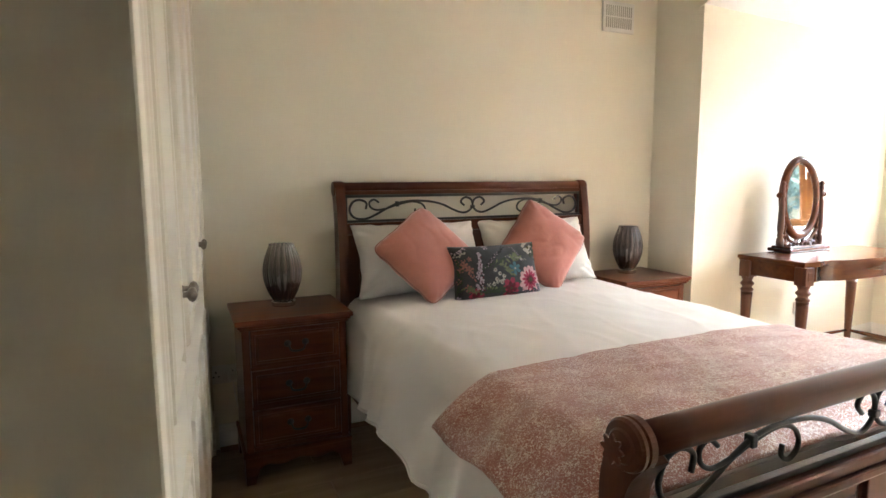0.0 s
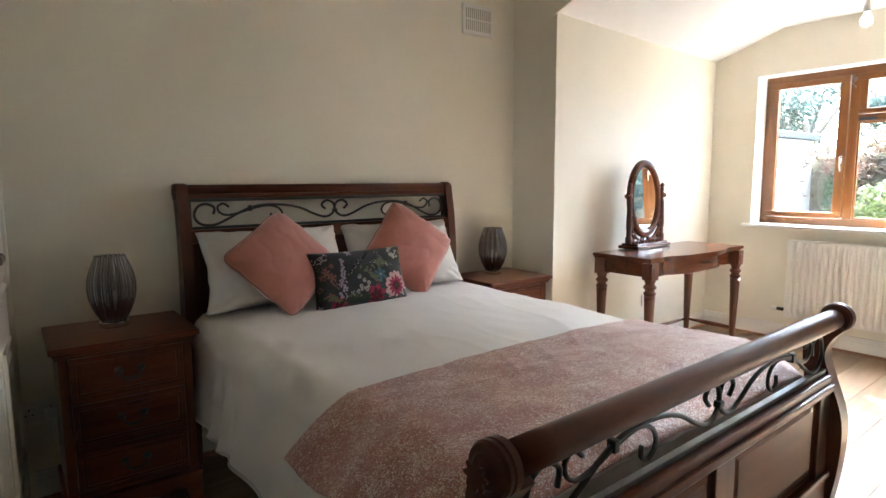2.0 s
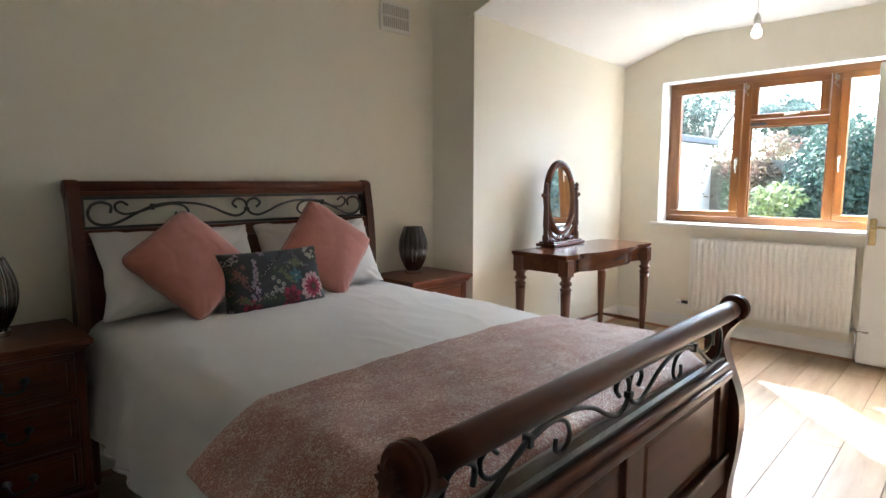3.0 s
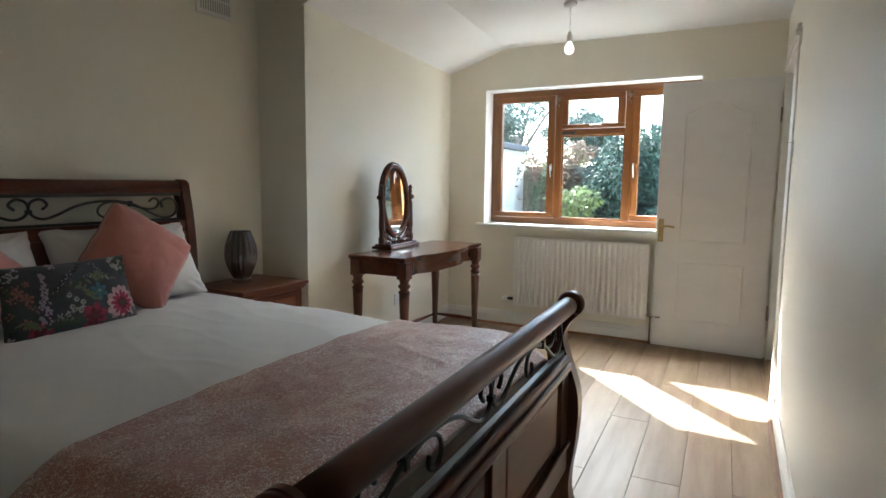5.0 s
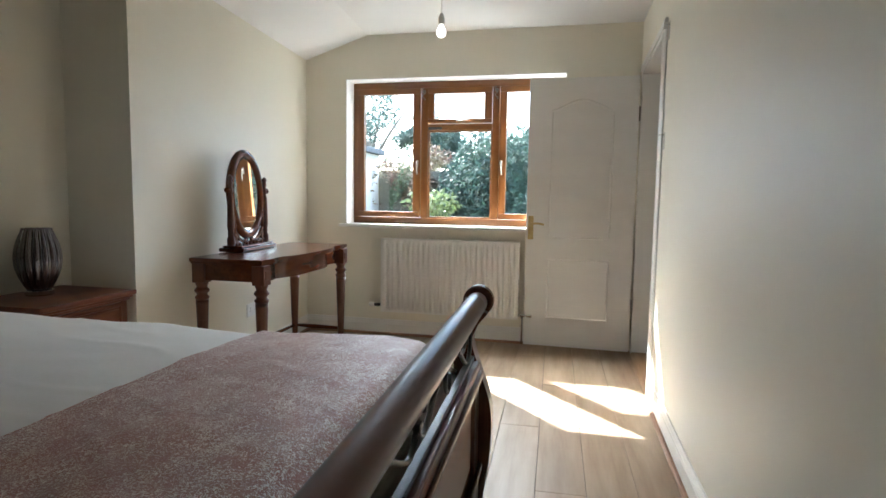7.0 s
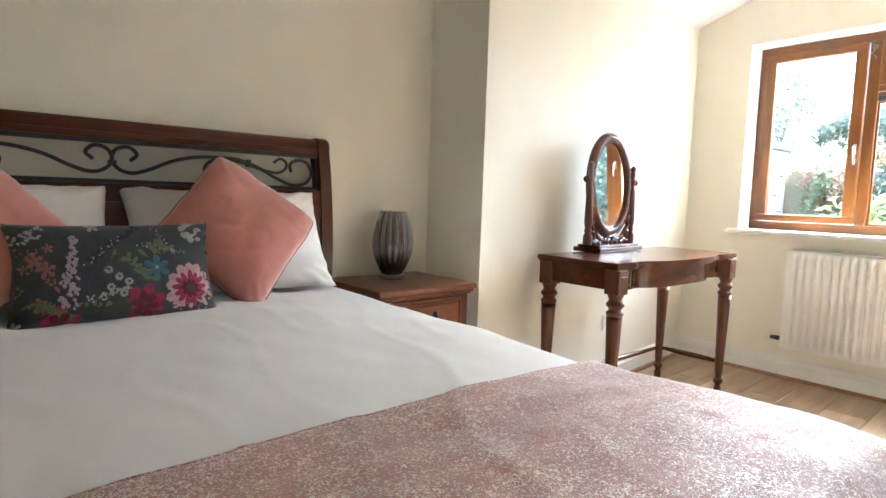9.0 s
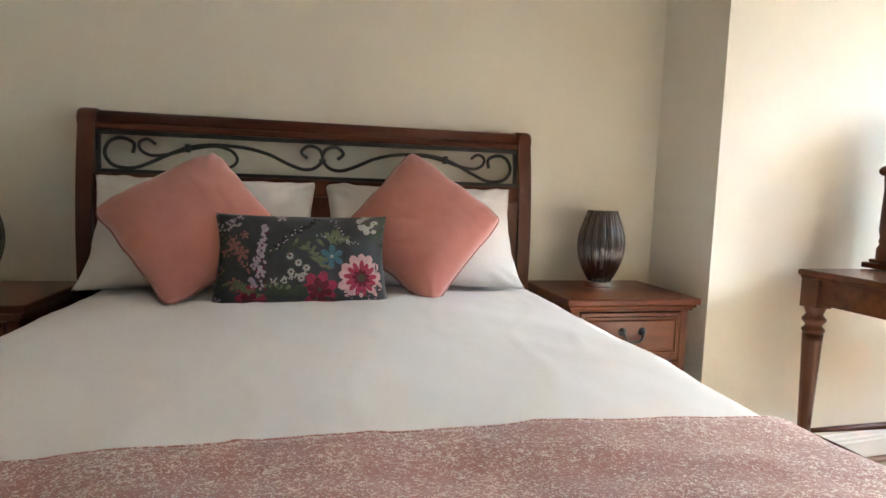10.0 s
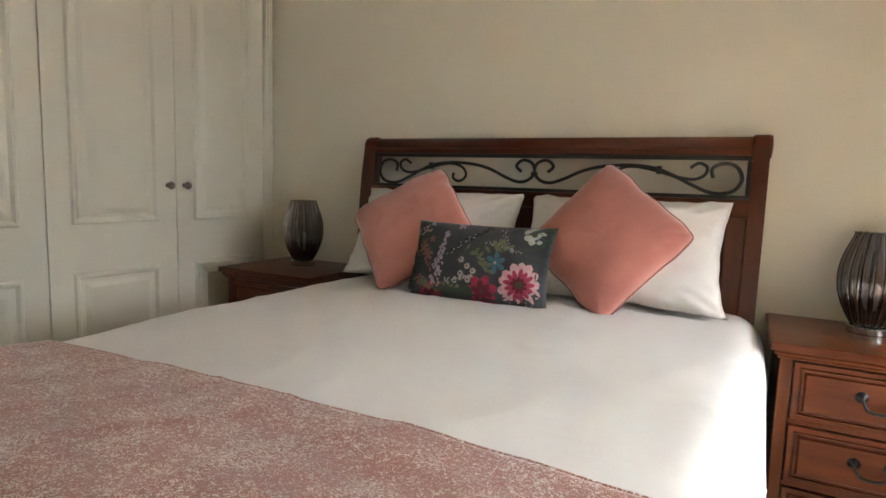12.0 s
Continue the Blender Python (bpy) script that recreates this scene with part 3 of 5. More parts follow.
socket((2.45, bay(2.45), 0.36), 5.2, "white double socket on the wall under the dressing table")
sk = socket((-1.245, -0.072, 0.36), 0, "white double socket with a plug beside the nightstand")
pl = thing("plug", (-1.21, -0.082, 0.352), "white three-pin plug with its flex in the socket", "plug")
part("body", box(-0.022, 0.022, -0.03, 0, -0.022, 0.022, 0.008), PLASTIC, pl)
part("flex", tube(smooth_path([(0, -0.02, -0.02), (0.005, -0.03, -0.08), (0.02, -0.02, -0.16), (0.05, -0.01, -0.22), (0.03, -0.01, -0.30)]), 0.003, 6), PLASTIC, pl, smooth=True)


# ---- wardrobe ----
def wardrobe():
    a = Vector((-1.312, -0.085))
    b2 = Vector((-1.424, -2.105))
    d = (b2 - a)
    L = d.length
    turn = math.degrees(math.atan2(d.y, d.x)) + 90
    w = thing("fitted_wardrobe", (a.x, a.y, 0), "tall ivory fitted wardrobe with raised-panel doors", "wardrobe", turn=turn)
    top = 2.55
    part("carcass", box(-0.60, -0.03, -L, 0.0, 0.0, top, 0.002), WARD, w)
    part("plinth", box(-0.03, -0.012, -L, 0.0, 0.0, 0.08, 0.002), WARD, w)
    part("cornice", prism([(-0.03, top - 0.09), (0.005, top - 0.09), (0.02, top - 0.05), (0.04, top - 0.02), (0.04, top), (-0.03, top)], -L, 0, "y"), WARD, w)
    # fluted end pilasters
    def pilaster(y0, y1):
        n = 48
        y0, y1 = max(y0, y1), min(y0, y1)
        pts = [(-0.03, y0)]
        for i in range(n + 1):
            t = i / n
            yy = y0 + (y1 - y0) * t
            prof = 0.008 + 0.014 * (abs(math.sin(t * math.pi * 3)) ** 0.7)
            pts.append((prof - 0.008, yy))
        pts.append((-0.03, y1))
        return prism(pts, 0.0, top - 0.09, "z")
    part("pilaster", pilaster(0.0, -0.045), WARD, w, "narrow fluted end strip")
    part("pilaster", pilaster(-L + 0.12, -L), WARD, w, "fluted end strip")
    y = -0.05
    widths = [0.444, 0.474, 0.476, 0.456]
    for i, wd in enumerate(widths):
        y0, y1 = y, y - wd + 0.003
        dr = part("door", box(-0.028, 0.0, y1, y0, 0.085, top - 0.095, 0.003), WARD, w, "raised-panel door")
        for z0, z1 in ((0.16, 0.705), (0.875, top - 0.19)):
            bb = bmesh.new()
            m = 0.075
            steps = [(0.0, 0.0005), (0.006, 0.009), (0.014, 0.009), (0.024, 0.0006), (0.034, 0.0008), (0.036, 0.0008), (0.054, 0.009)]
            loops = []
            for ins, out in steps:
                loops.append([bb.verts.new((out, yy, zz)) for yy, zz in ((y0 - m - ins, z0 + ins), (y1 + m + ins, z0 + ins), (y1 + m + ins, z1 - ins), (y0 - m - ins, z1 - ins))])
            for lo, hi in zip(loops, loops[1:]):
                for k in range(4):
                    bb.faces.new((lo[k], lo[(k + 1) % 4], hi[(k + 1) % 4], hi[k]))
            bb.faces.new(loops[-1])
            part("raised_panel", bb, WARD, dr, "raised centre panel")
        ky = y1 + 0.035 if i % 2 == 0 else y0 - 0.035
        kn = part("knob", lathe([(0.010, 0.0), (0.006, 0.005), (0.006, 0.014), (0.013, 0.018), (0.016, 0.024), (0.013, 0.03), (0.004, 0.034)], 20, (0, ky, 1.015), "x"), PEWTER, dr, "round pewter knob", smooth=True)
        y -= wd
    return w


wardrobe()


# ---- bed ----
SCROLL_A = [(552, 178), (568, 158), (548, 137), (520, 148), (512, 180), (530, 207), (560, 215), (600, 200), (650, 172), (700, 156), (750, 150), (800, 150), (850, 160), (900, 185),
            (940, 210), (985, 231), (1030, 225), (1050, 190), (1038, 152), (1010, 140), (982, 155), (985, 185)]
SCROLL_B = [(775, 188), (776, 208), (757, 219), (737, 207), (733, 186), (750, 163), (790, 153), (850, 166), (900, 184), (940, 190), (965, 176), (969, 152), (950, 140), (930, 155)]


def scroll_set(parent, y, z0, z1, half, label):
    def place(pts, sgn):
        return smooth_path([(sgn * (p[0] - 512) / 545 * half, y, z0 + (236 - p[1]) / 106 * (z1 - z0)) for p in pts], 5)
    for sgn in (1, -1):
        part("iron_scroll", tube(place(SCROLL_A, sgn), 0.0058, 8), IRON, parent, label, smooth=True)
        part("iron_scroll", tube(place(SCROLL_B, sgn), 0.0052, 8), IRON, parent, label, smooth=True)
        cx = sgn * 342 / 545 * half
        cz = z0 + (236 - 163) / 106 * (z1 - z0)
        part("collar", box(cx - 0.008, cx + 0.008, y - 0.010, y + 0.010, cz - 0.013, cz + 0.013, 0.003), IRON, parent)
    part("collar", box(-0.011, 0.011, y - 0.009, y + 0.009, z0 + 0.045 / 0.11 * (z1 - z0), z0 + 0.06 / 0.11 * (z1 - z0), 0.003), IRON, parent)


def raised_panel(x0, x1, z0, z1, y, toward, bm=None, m=0.03):
    bb = bmesh.new()
    loops = []
    for ins, out in ((0, 0.0), (0.004, 0.004), (0.008, -0.004), (0.010, -0.004), (m, 0.007)):
        loops.append([bb.verts.new((xx, y + toward * out, zz)) for xx, zz in ((x0 + ins, z0 + ins), (x1 - ins, z0 + ins), (x1 - ins, z1 - ins), (x0 + ins, z1 - ins))])
    for lo, hi in zip(loops, loops[1:]):
        for k in range(4):
            bb.faces.new((lo[k], lo[(k + 1) % 4], hi[(k + 1) % 4], hi[k]))
    bb.faces.new(loops[-1])
    return bb if bm is None else join(bm, bb)


def swept(center, half):
    """A side profile in (y, z) about a centre line of (y, z), with the given half depths."""
    c = smooth_path([(p[0], p[1], 0) for p in center], 6)
    h = smooth_path([(q, 0, 0) for q in half], 6)
    left, right = [], []
    for i, p in enumerate(c):
        d = (c[min(i + 1, len(c) - 1)] - c[max(i - 1, 0)]).normalized()
        n = Vector((-d.y, d.x, 0))
        left.append(p + n * h[i].x)
        right.append(p - n * h[i].x)
    return [(p.x, p.y) for p in left] + [(p.x, p.y) for p in reversed(right)]


def bed():
    b = thing("sleigh_bed", (0, 0, 0), "dark cherry sleigh bed with wrought iron scrollwork", "bed")
    W = 0.725
    hb = part("headboard", box(-W + 0.04, W - 0.04, -0.178, -0.142, 0.985, 1.04, 0.006), BEDW, b, "cherry headboard with iron scrolls")
    # head posts lean back and roll at the top
    for sx in (-1, 1):
        prof = swept([(-0.125, 0.0), (-0.135, 0.3), (-0.150, 0.62), (-0.160, 0.85), (-0.150, 1.05), (-0.130, 1.17), (-0.125, 1.205)], [0.042, 0.042, 0.044, 0.040, 0.034, 0.034, 0.032])
        part("head_post", prism(prof, sx * W, sx * (W - 0.045), "x", 0.006), BEDV, hb)
        part("post_cap", lathe([(0.012, 0), (0.034, 0.003), (0.037, 0.012), (0.037, 0.046), (0.034, 0.055), (0.012, 0.058)], 24, (sx * (W - 0.022) - 0.029, -0.122, 1.2), "x"), BEDW, hb, smooth=False)
    part("top_rail", lathe([(0.026, -W + 0.045), (0.026, W - 0.045)], 28, (0, -0.126, 1.205), "x"), BEDW, hb, smooth=True)
    part("top_moulding", box(-W + 0.045, W - 0.045, -0.158, -0.128, 1.172, 1.192, 0.005), BEDW, hb)
    fr = box(-W + 0.045, W - 0.045, -0.152, -0.140, 1.158, 1.172, 0.002)
    box(-W + 0.045, W - 0.045, -0.156, -0.144, 1.040, 1.052, 0.002, bm=fr)
    box(-W + 0.045, -W + 0.057, -0.153, -0.142, 1.052, 1.158, 0.002, bm=fr)
    box(W - 0.057, W - 0.045, -0.153, -0.142, 1.052, 1.158, 0.002, bm=fr)
    part("iron_frame", fr, IRON, hb, "black iron frame")
    scroll_set(hb, -0.148, 1.052, 1.158, W - 0.06, "black wrought iron scroll")
    pb = box(-W + 0.045, W - 0.045, -0.172, -0.155, 0.45, 0.985)
    part("panel_back", pb, BEDW, hb)
    for x0, x1 in ((-W + 0.045, -W + 0.10), (-0.035, 0.035), (W - 0.10, W - 0.045)):
        part("stile", box(x0, x1, -0.186, -0.172, 0.45, 0.985, 0.004), BEDV, hb)
    for x0, x1 in ((-W + 0.10, -0.035), (0.035, W - 0.10)):
        part("panel", raised_panel(x0, x1, 0.48, 0.98, -0.173, -1), BEDV, hb)
    # footboard
    fb = part("footboard", box(-W + 0.05, W - 0.05, -2.105, -2.065, 0.615, 0.648, 0.006), BEDW, b, "cherry footboard with a rolled top")
    fb.matrix_basis = pose(0, -2.104, 0.002, 0, 0, 1.9) @ pose(0, 2.085, 0)
    for sx in (-1, 1):
        prof = swept([(-2.165, 0.0), (-2.128, 0.05), (-2.082, 0.13), (-2.078, 0.22), (-2.090, 0.36), (-2.092, 0.50), (-2.065, 0.62), (-2.050, 0.70), (-2.062, 0.76), (-2.088, 0.805)],
                     [0.018, 0.022, 0.038, 0.040, 0.046, 0.046, 0.036, 0.030, 0.034, 0.040])
        part("foot_post", prism(prof, sx * (W + 0.012), sx * (W - 0.048), "x", 0.007), BEDV, fb)
        cap = [(0.010, 0), (0.026, 0.002), (0.030, 0.005), (0.041, 0.008), (0.045, 0.014), (0.045, 0.021), (0.041, 0.024), (0.045, 0.027), (0.045, 0.040), (0.038, 0.046)]
        part("post_cap", lathe([(q, sx * (0.046 - h)) for q, h in cap], 32, (sx * (W - 0.010), -2.090, 0.814), "x"), BEDW, fb, "turned and reeded roll cap")
        ros = lathe([(0.026, 0), (0.026, 0.004), (0.012, 0.009), (0.004, 0.011)], 40, (sx * (W + 0.0415) - (0.011 if sx < 0 else 0), -2.090, 0.814), "x", lobes=8, depth=0.35)
        part("rosette", ros, BEDW, fb, "carved rosette")
    part("rolled_rail", lathe([(0.030, -W + 0.031), (0.031, -W + 0.10), (0.031, W - 0.10), (0.030, W - 0.031)], 40, (0, -2.090, 0.814), "x"), BEDW, fb, "thick rounded top rail", smooth=True)
    fr = box(-W + 0.048, W - 0.048, -2.088, -2.070, 0.648, 0.662, 0.002)
    part("iron_frame", fr, IRON, fb, "black iron strip")
    scroll_set(fb, -2.078, 0.662, 0.785, W - 0.06, "black wrought iron scroll")
    part("panel_back", box(-W + 0.048, W - 0.048, -2.088, -2.070, 0.26, 0.615), BEDW, fb)
    part("bottom_rail", box(-W + 0.048, W - 0.048, -2.108, -2.062, 0.235, 0.335, 0.006), BEDW, fb)
    part("rail_moulding", box(-W + 0.048, W - 0.048, -2.118, -2.104, 0.325, 0.345, 0.005), BEDW, fb)
    part("rail_moulding", box(-W + 0.048, W - 0.048, -2.116, -2.100, 0.598, 0.622, 0.006), BEDW, fb)
    for x0, x1 in ((-W + 0.048, -W + 0.12), (-0.05, 0.045), (W - 0.13, W - 0.048)):
        part("stile", box(x0, x1, -2.104, -2.088, 0.335, 0.6, 0.003), BEDV, fb)
    for x0, x1 in ((-W + 0.12, -0.05), (0.045, W - 0.13)):
        part("panel", raised_panel(x0, x1, 0.345, 0.597, -2.09, -1, m=0.035), BEDW, fb)
    for sx in (-1, 1):
        part("side_rail", box(sx * 0.70 - 0.013, sx * 0.70 + 0.013, -2.06, -0.17, 0.24, 0.40, 0.004), BEDW, b)
    m = thing("mattress", (0, 0, 0.34), "deep mattress under the white bedding", "mattress")
    part("body", box(-0.675, 0.675, -2.03, -0.20, 0.0, 0.29, 0.05, segs=4), COTTON, m)
    part("base", box(-0.68, 0.68, -2.03, -0.20, -0.10, -0.002, 0.01), COTTON, m)


bed()


def drape(a, y, lift=0.0, wrinkle=1.0):
    """The lie of the bedding: a is the way across from the middle, over the edge and down the side."""
    s = 1 if a >= 0 else -1
    t = abs(a)
    flat, r = (0.605 if a < 0 else 0.613 + 0.042 * min(1, max(0, (y + 1.25) / 0.75))), 0.10
    crown = 0.701 - 0.010 * min(t / flat, 1) ** 2
    crown += 0.006 * math.exp(-((y + 1.0) / 0.5) ** 2)
    if y > -0.45:
        crown += 0.012 * (y + 0.45)
    foot = max(0.0, (-1.93 - y))
    crown += 0.010 * math.exp(-((y + 1.78) / 0.15) ** 2)
    crown -= 1.0 * foot ** 1.15
    n1 = noise.noise(Vector((a * 3.1, y * 2.3, 3.0)))
    n2 = noise.noise(Vector((a * 9.0 + y * 5, y * 4.0 - a * 4, 8.0)))
    n3 = noise.noise(Vector((a * 5.0 - y * 2.0, y * 1.5 + a * 1.2, 15.0)))
    ridge = math.exp(-(n3 / 0.05) ** 2)
    crown += wrinkle * (0.007 * n1 + 0.0035 * n2 + 0.0028 * ridge)
    if y < -1.42:
        n4 = noise.noise(Vector((a * 2.0, y * 16.0 + a * 3, 21.0)))
        crown += wrinkle * 0.0045 * n4 * min(1, (-1.42 - y) / 0.1)
    if t < flat:
        x, z = t, crown + lift
        out = 0
    else:
        arc = (t - flat) / r
        if arc < math.pi / 2 * 0.93:
            x = flat + (r + lift) * math.sin(arc)
            z = crown - r + (r + lift) * math.cos(arc)
        else:
            e = arc - math.pi / 2 * 0.93
            down = e * r
            fold = (0.011 if a < 0 else 0.009) * math.sin(y * 31 + 2.1 * math.sin(y * 9)) * min(1, down / 0.2) * wrinkle
            x = flat + (r + lift) * 0.994 + (0.16 if a < 0 else 0.05) * down + fold + 0.012 * noise.noise(Vector((y * 2.5, down * 2, 1.0)))
            z = crown - r + (r + lift) * 0.11 - down * 0.985
    return Vector((s * x, y, z))


def cloth(a0, a1, ys, na, lift, wrinkle=1.0, edge=None):
    b = bmesh.new()
    rows = []
    for y in ys:
        row = []
        for i in range(na + 1):
            a = a0 + (a1 - a0) * i / na
            yy = y + (edge(a, y) if edge else 0)
            row.append(b.verts.new(drape(a, yy, lift, wrinkle)))
        rows.append(row)
    for p, q in zip(rows, rows[1:]):
        for i in range(na):
            b.faces.new((p[i], p[i + 1], q[i + 1], q[i]))
    return b


def bedding():
    ys = [-0.20 - 1.83 * i / 110 for i in range(111)]
    dv = thing("duvet", (0, 0, 0), "smooth white cotton duvet falling over the bed sides", "duvet")
    o = part("cover", cloth(-1.05, 1.05, ys, 150, 0.0, 1.0, lambda a, y: 0.0), COTTON, dv, smooth=True)
    s = o.modifiers.new("thick", "SOLIDIFY")
    s.thickness, s.offset = 0.012, -1
    for a in (-1.05, 1.05):
        part("hem", tube([drape(a, y) for y in ys[::2]], 0.0065, 8), COTTON, dv, "stitched hem", smooth=True)
    rn = thing("bed_runner", (0, 0, 0), "pink bed runner with silvery flecks across the duvet", "bed runner")
    def edge(a, y):
        k = (y + 2.03) / 0.588
        return k * (0.006 * math.sin(a * 4 + 1) - 0.002 + 0.010 * max(0.0, a) + 0.3 * min(0.0, a + 0.62))
    ys2 = [-2.03 + 0.588 * i / 60 for i in range(61)]
    def stand_off(p, a, y):
        """The stiff cloth stands out from the bed past its left edge."""
        if a > -0.60:
            return p
        t = -0.60 - a
        base = drape(-0.60, y, 0.007)
        w = min(1.0, t / 0.04) * (1.0 - 0.35 * max(0.0, min(1.0, (-1.55 - y) / 0.45)))
        q = Vector((base.x - 0.93 * t, y, base.z - 0.16 * t - 1.1 * t * t + 0.006 * math.sin(y * 24)))
        return p.lerp(q, w)
    bm = cloth(-0.835, 0.84, ys2, 130, 0.007, 1.0, edge)
    for i, v in enumerate(bm.verts):
        v.co = stand_off(v.co.copy(), -0.835 + 1.675 * (i % 131) / 130, v.co.y)
    o = part("cloth", bm, SEQUIN, rn, smooth=True)
    s = o.modifiers.new("thick", "SOLIDIFY")
    s.thickness, s.offset = 0.006, 1
    y1 = ys2[-1]
    part("hem", tube([stand_off(drape(a, y1 + edge(a, y1), 0.010), a, y1 + edge(a, y1)) for a in [-0.835 + 1.675 * i / 120 for i in range(121)]], 0.0042, 8), SEQUIN, rn, "rolled front hem", smooth=True)
    for a in (-0.835, 0.84):
        part("hem", tube([stand_off(drape(a, y + edge(a, y), 0.010), a, y + edge(a, y)) for y in ys2], 0.0042, 8), SEQUIN, rn, "rolled side hem", smooth=True)


bedding()


def soft_edge(u, v, pinch, rounding, flare):
    """Where a point of the seam square lies once the cover is sewn, stuffed and slumped."""
    k = 1 - rounding * (abs(u) * abs(v)) ** 7
    px = k * (1 - pinch * (1 - v * v) * abs(u) ** 3) * (1 + flare * (0.25 - v) * abs(v) ** 1.5)
    py = k * (1 - pinch * (1 - u * u) * abs(v) ** 3)
    return px, py


def cushion_mesh(w, h, t, n=36, pinch=0.1, seam=0.004, seed=0.0, crease=0.006, sag=0.0, rounding=0.0, flare=0.0):
    b = bmesh.new()
    sides = []
    for sgn in (1, -1):
        grid = []
        for i in range(n + 1):
            row = []
            for j in range(n + 1):
                u, v = 2 * i / n - 1, 2 * j / n - 1
                e = (1 - abs(u) ** 2.4) * (1 - abs(v) ** 2.4)
                z = t / 2 * max(e, 0) ** 0.45
                q = max(e, 0) ** 0.5
                z += crease * noise.noise(Vector((u * 2.2 + seed, v * 2.2, sgn * 3 + seed))) * q
                fold = noise.noise(Vector((u * 1.9 - v * 0.8 + seed * 3, v * 1.3 + u * 0.5, sgn * 7 + seed)))
                z -= 0.55 * crease * math.exp(-(fold / 0.07) ** 2) * q
                rad = max(0.0, (abs(u) * abs(v)) - 0.40)
                z += (0.9 * crease + 0.004) * math.sin((abs(u) - abs(v)) * 24 + seed) * rad * 2.2 * max(e, 0.0) ** 0.3
                px, py = soft_edge(u, v, pinch, rounding, flare)
                wave = 0.006 * noise.noise(Vector((u * 3 + seed, v * 3, seed))) * (1 if rounding or flare else 0)
                row.append(b.verts.new((u * w / 2 * px + wave, v * h / 2 * py - sag * e + wave, sgn * (z + (seam if 0 < e else 0) * 0.2))))
            grid.append(row)
        sides.append(grid)
        for i in range(n):
            for j in range(n):
                b.faces.new((grid[i][j], grid[i + 1][j], grid[i + 1][j + 1], grid[i][j + 1]))
    bmesh.ops.remove_doubles(b, verts=b.verts[:], dist=0.0008)
    return b


def rim(w, h, pinch, n=16, rounding=0.0, flare=0.0, seed=0.0):
    pts = []
    def put(u, v):
        px, py = soft_edge(u, v, pinch, rounding, flare)
        wave = 0.006 * noise.noise(Vector((u * 3 + seed, v * 3, seed)))
        pts.append((u * w / 2 * px + wave, v * h / 2 * py + wave, 0))
    for k in range(n):
        put(-1 + 2 * k / n, -1)
    for k in range(n):
        put(1, -1 + 2 * k / n)
    for k in range(n):
        put(1 - 2 * k / n, 1)
    for k in range(n + 1):
        put(-1, 1 - 2 * k / n)
    return pts


def frame_of(x, up, centre):
    """A pose whose local x and y lie along the given ways, local z towards the viewer's side."""
    x = Vector(x).normalized()
    z = x.cross(Vector(up)).normalized()
    y = z.cross(x)
    return Matrix((( x.x, y.x, z.x, centre[0]), (x.y, y.y, z.y, centre[1]), (x.z, y.z, z.z, centre[2]), (0, 0, 0, 1)))


def soft(name, m, label, category, group):
    ob = new(name)
    ob.matrix_world = m
    return tagged(ob, label, category, group)


def pillows():
    for cx, xw, yaw, cy, seed, lab in ((-0.342, 0.665, 0.03, -0.262, 1.0, "white cotton pillow leaning on the headboard, behind the pink cushion"),
                                      (0.324, 0.645, -0.03, -0.262, 5.0, "plump white cotton pillow leaning on the headboard")):
        p = soft("pillow", frame_of((1, yaw, 0), (0, 0.50, 1), (cx, cy, 0.868)), lab, "pillow", "pillows on the bed")
        part("pillowcase", cushion_mesh(xw, 0.365, 0.17, 44, 0.085, seed=seed, crease=0.016, flare=0.03, rounding=0.0), PILLOWC, p, smooth=True)
    for c, xway, yway, seed, side, lab in (
            ((-0.356, -0.382, 0.902), (0.268, 0.13, 0.163), (-0.214, 0.156, 0.238), 2.0, 0.385, "pink velvet square cushion standing on its corner by a white pillow"),
            ((0.304, -0.348, 0.905), (0.26, -0.114, -0.194), (0.238, 0.066, 0.232), 7.0, 0.380, "pink velvet square cushion with puckered corners on its point")):
        m = frame_of(xway, yway, c)
        p = soft("pink_cushion", m, lab, "cushion", "pink cushions on the bed")
        part("cover", cushion_mesh(side, side, 0.15, 44, 0.045, seed=seed, crease=0.0045, rounding=0.08), PINK, p, smooth=True)
        part("piping", tube(rim(side, side, 0.045, 32, 0.08, 0.0, seed), 0.0035, 6, up=(0, 0, 1)), PIPING, p, smooth=True)


pillows()


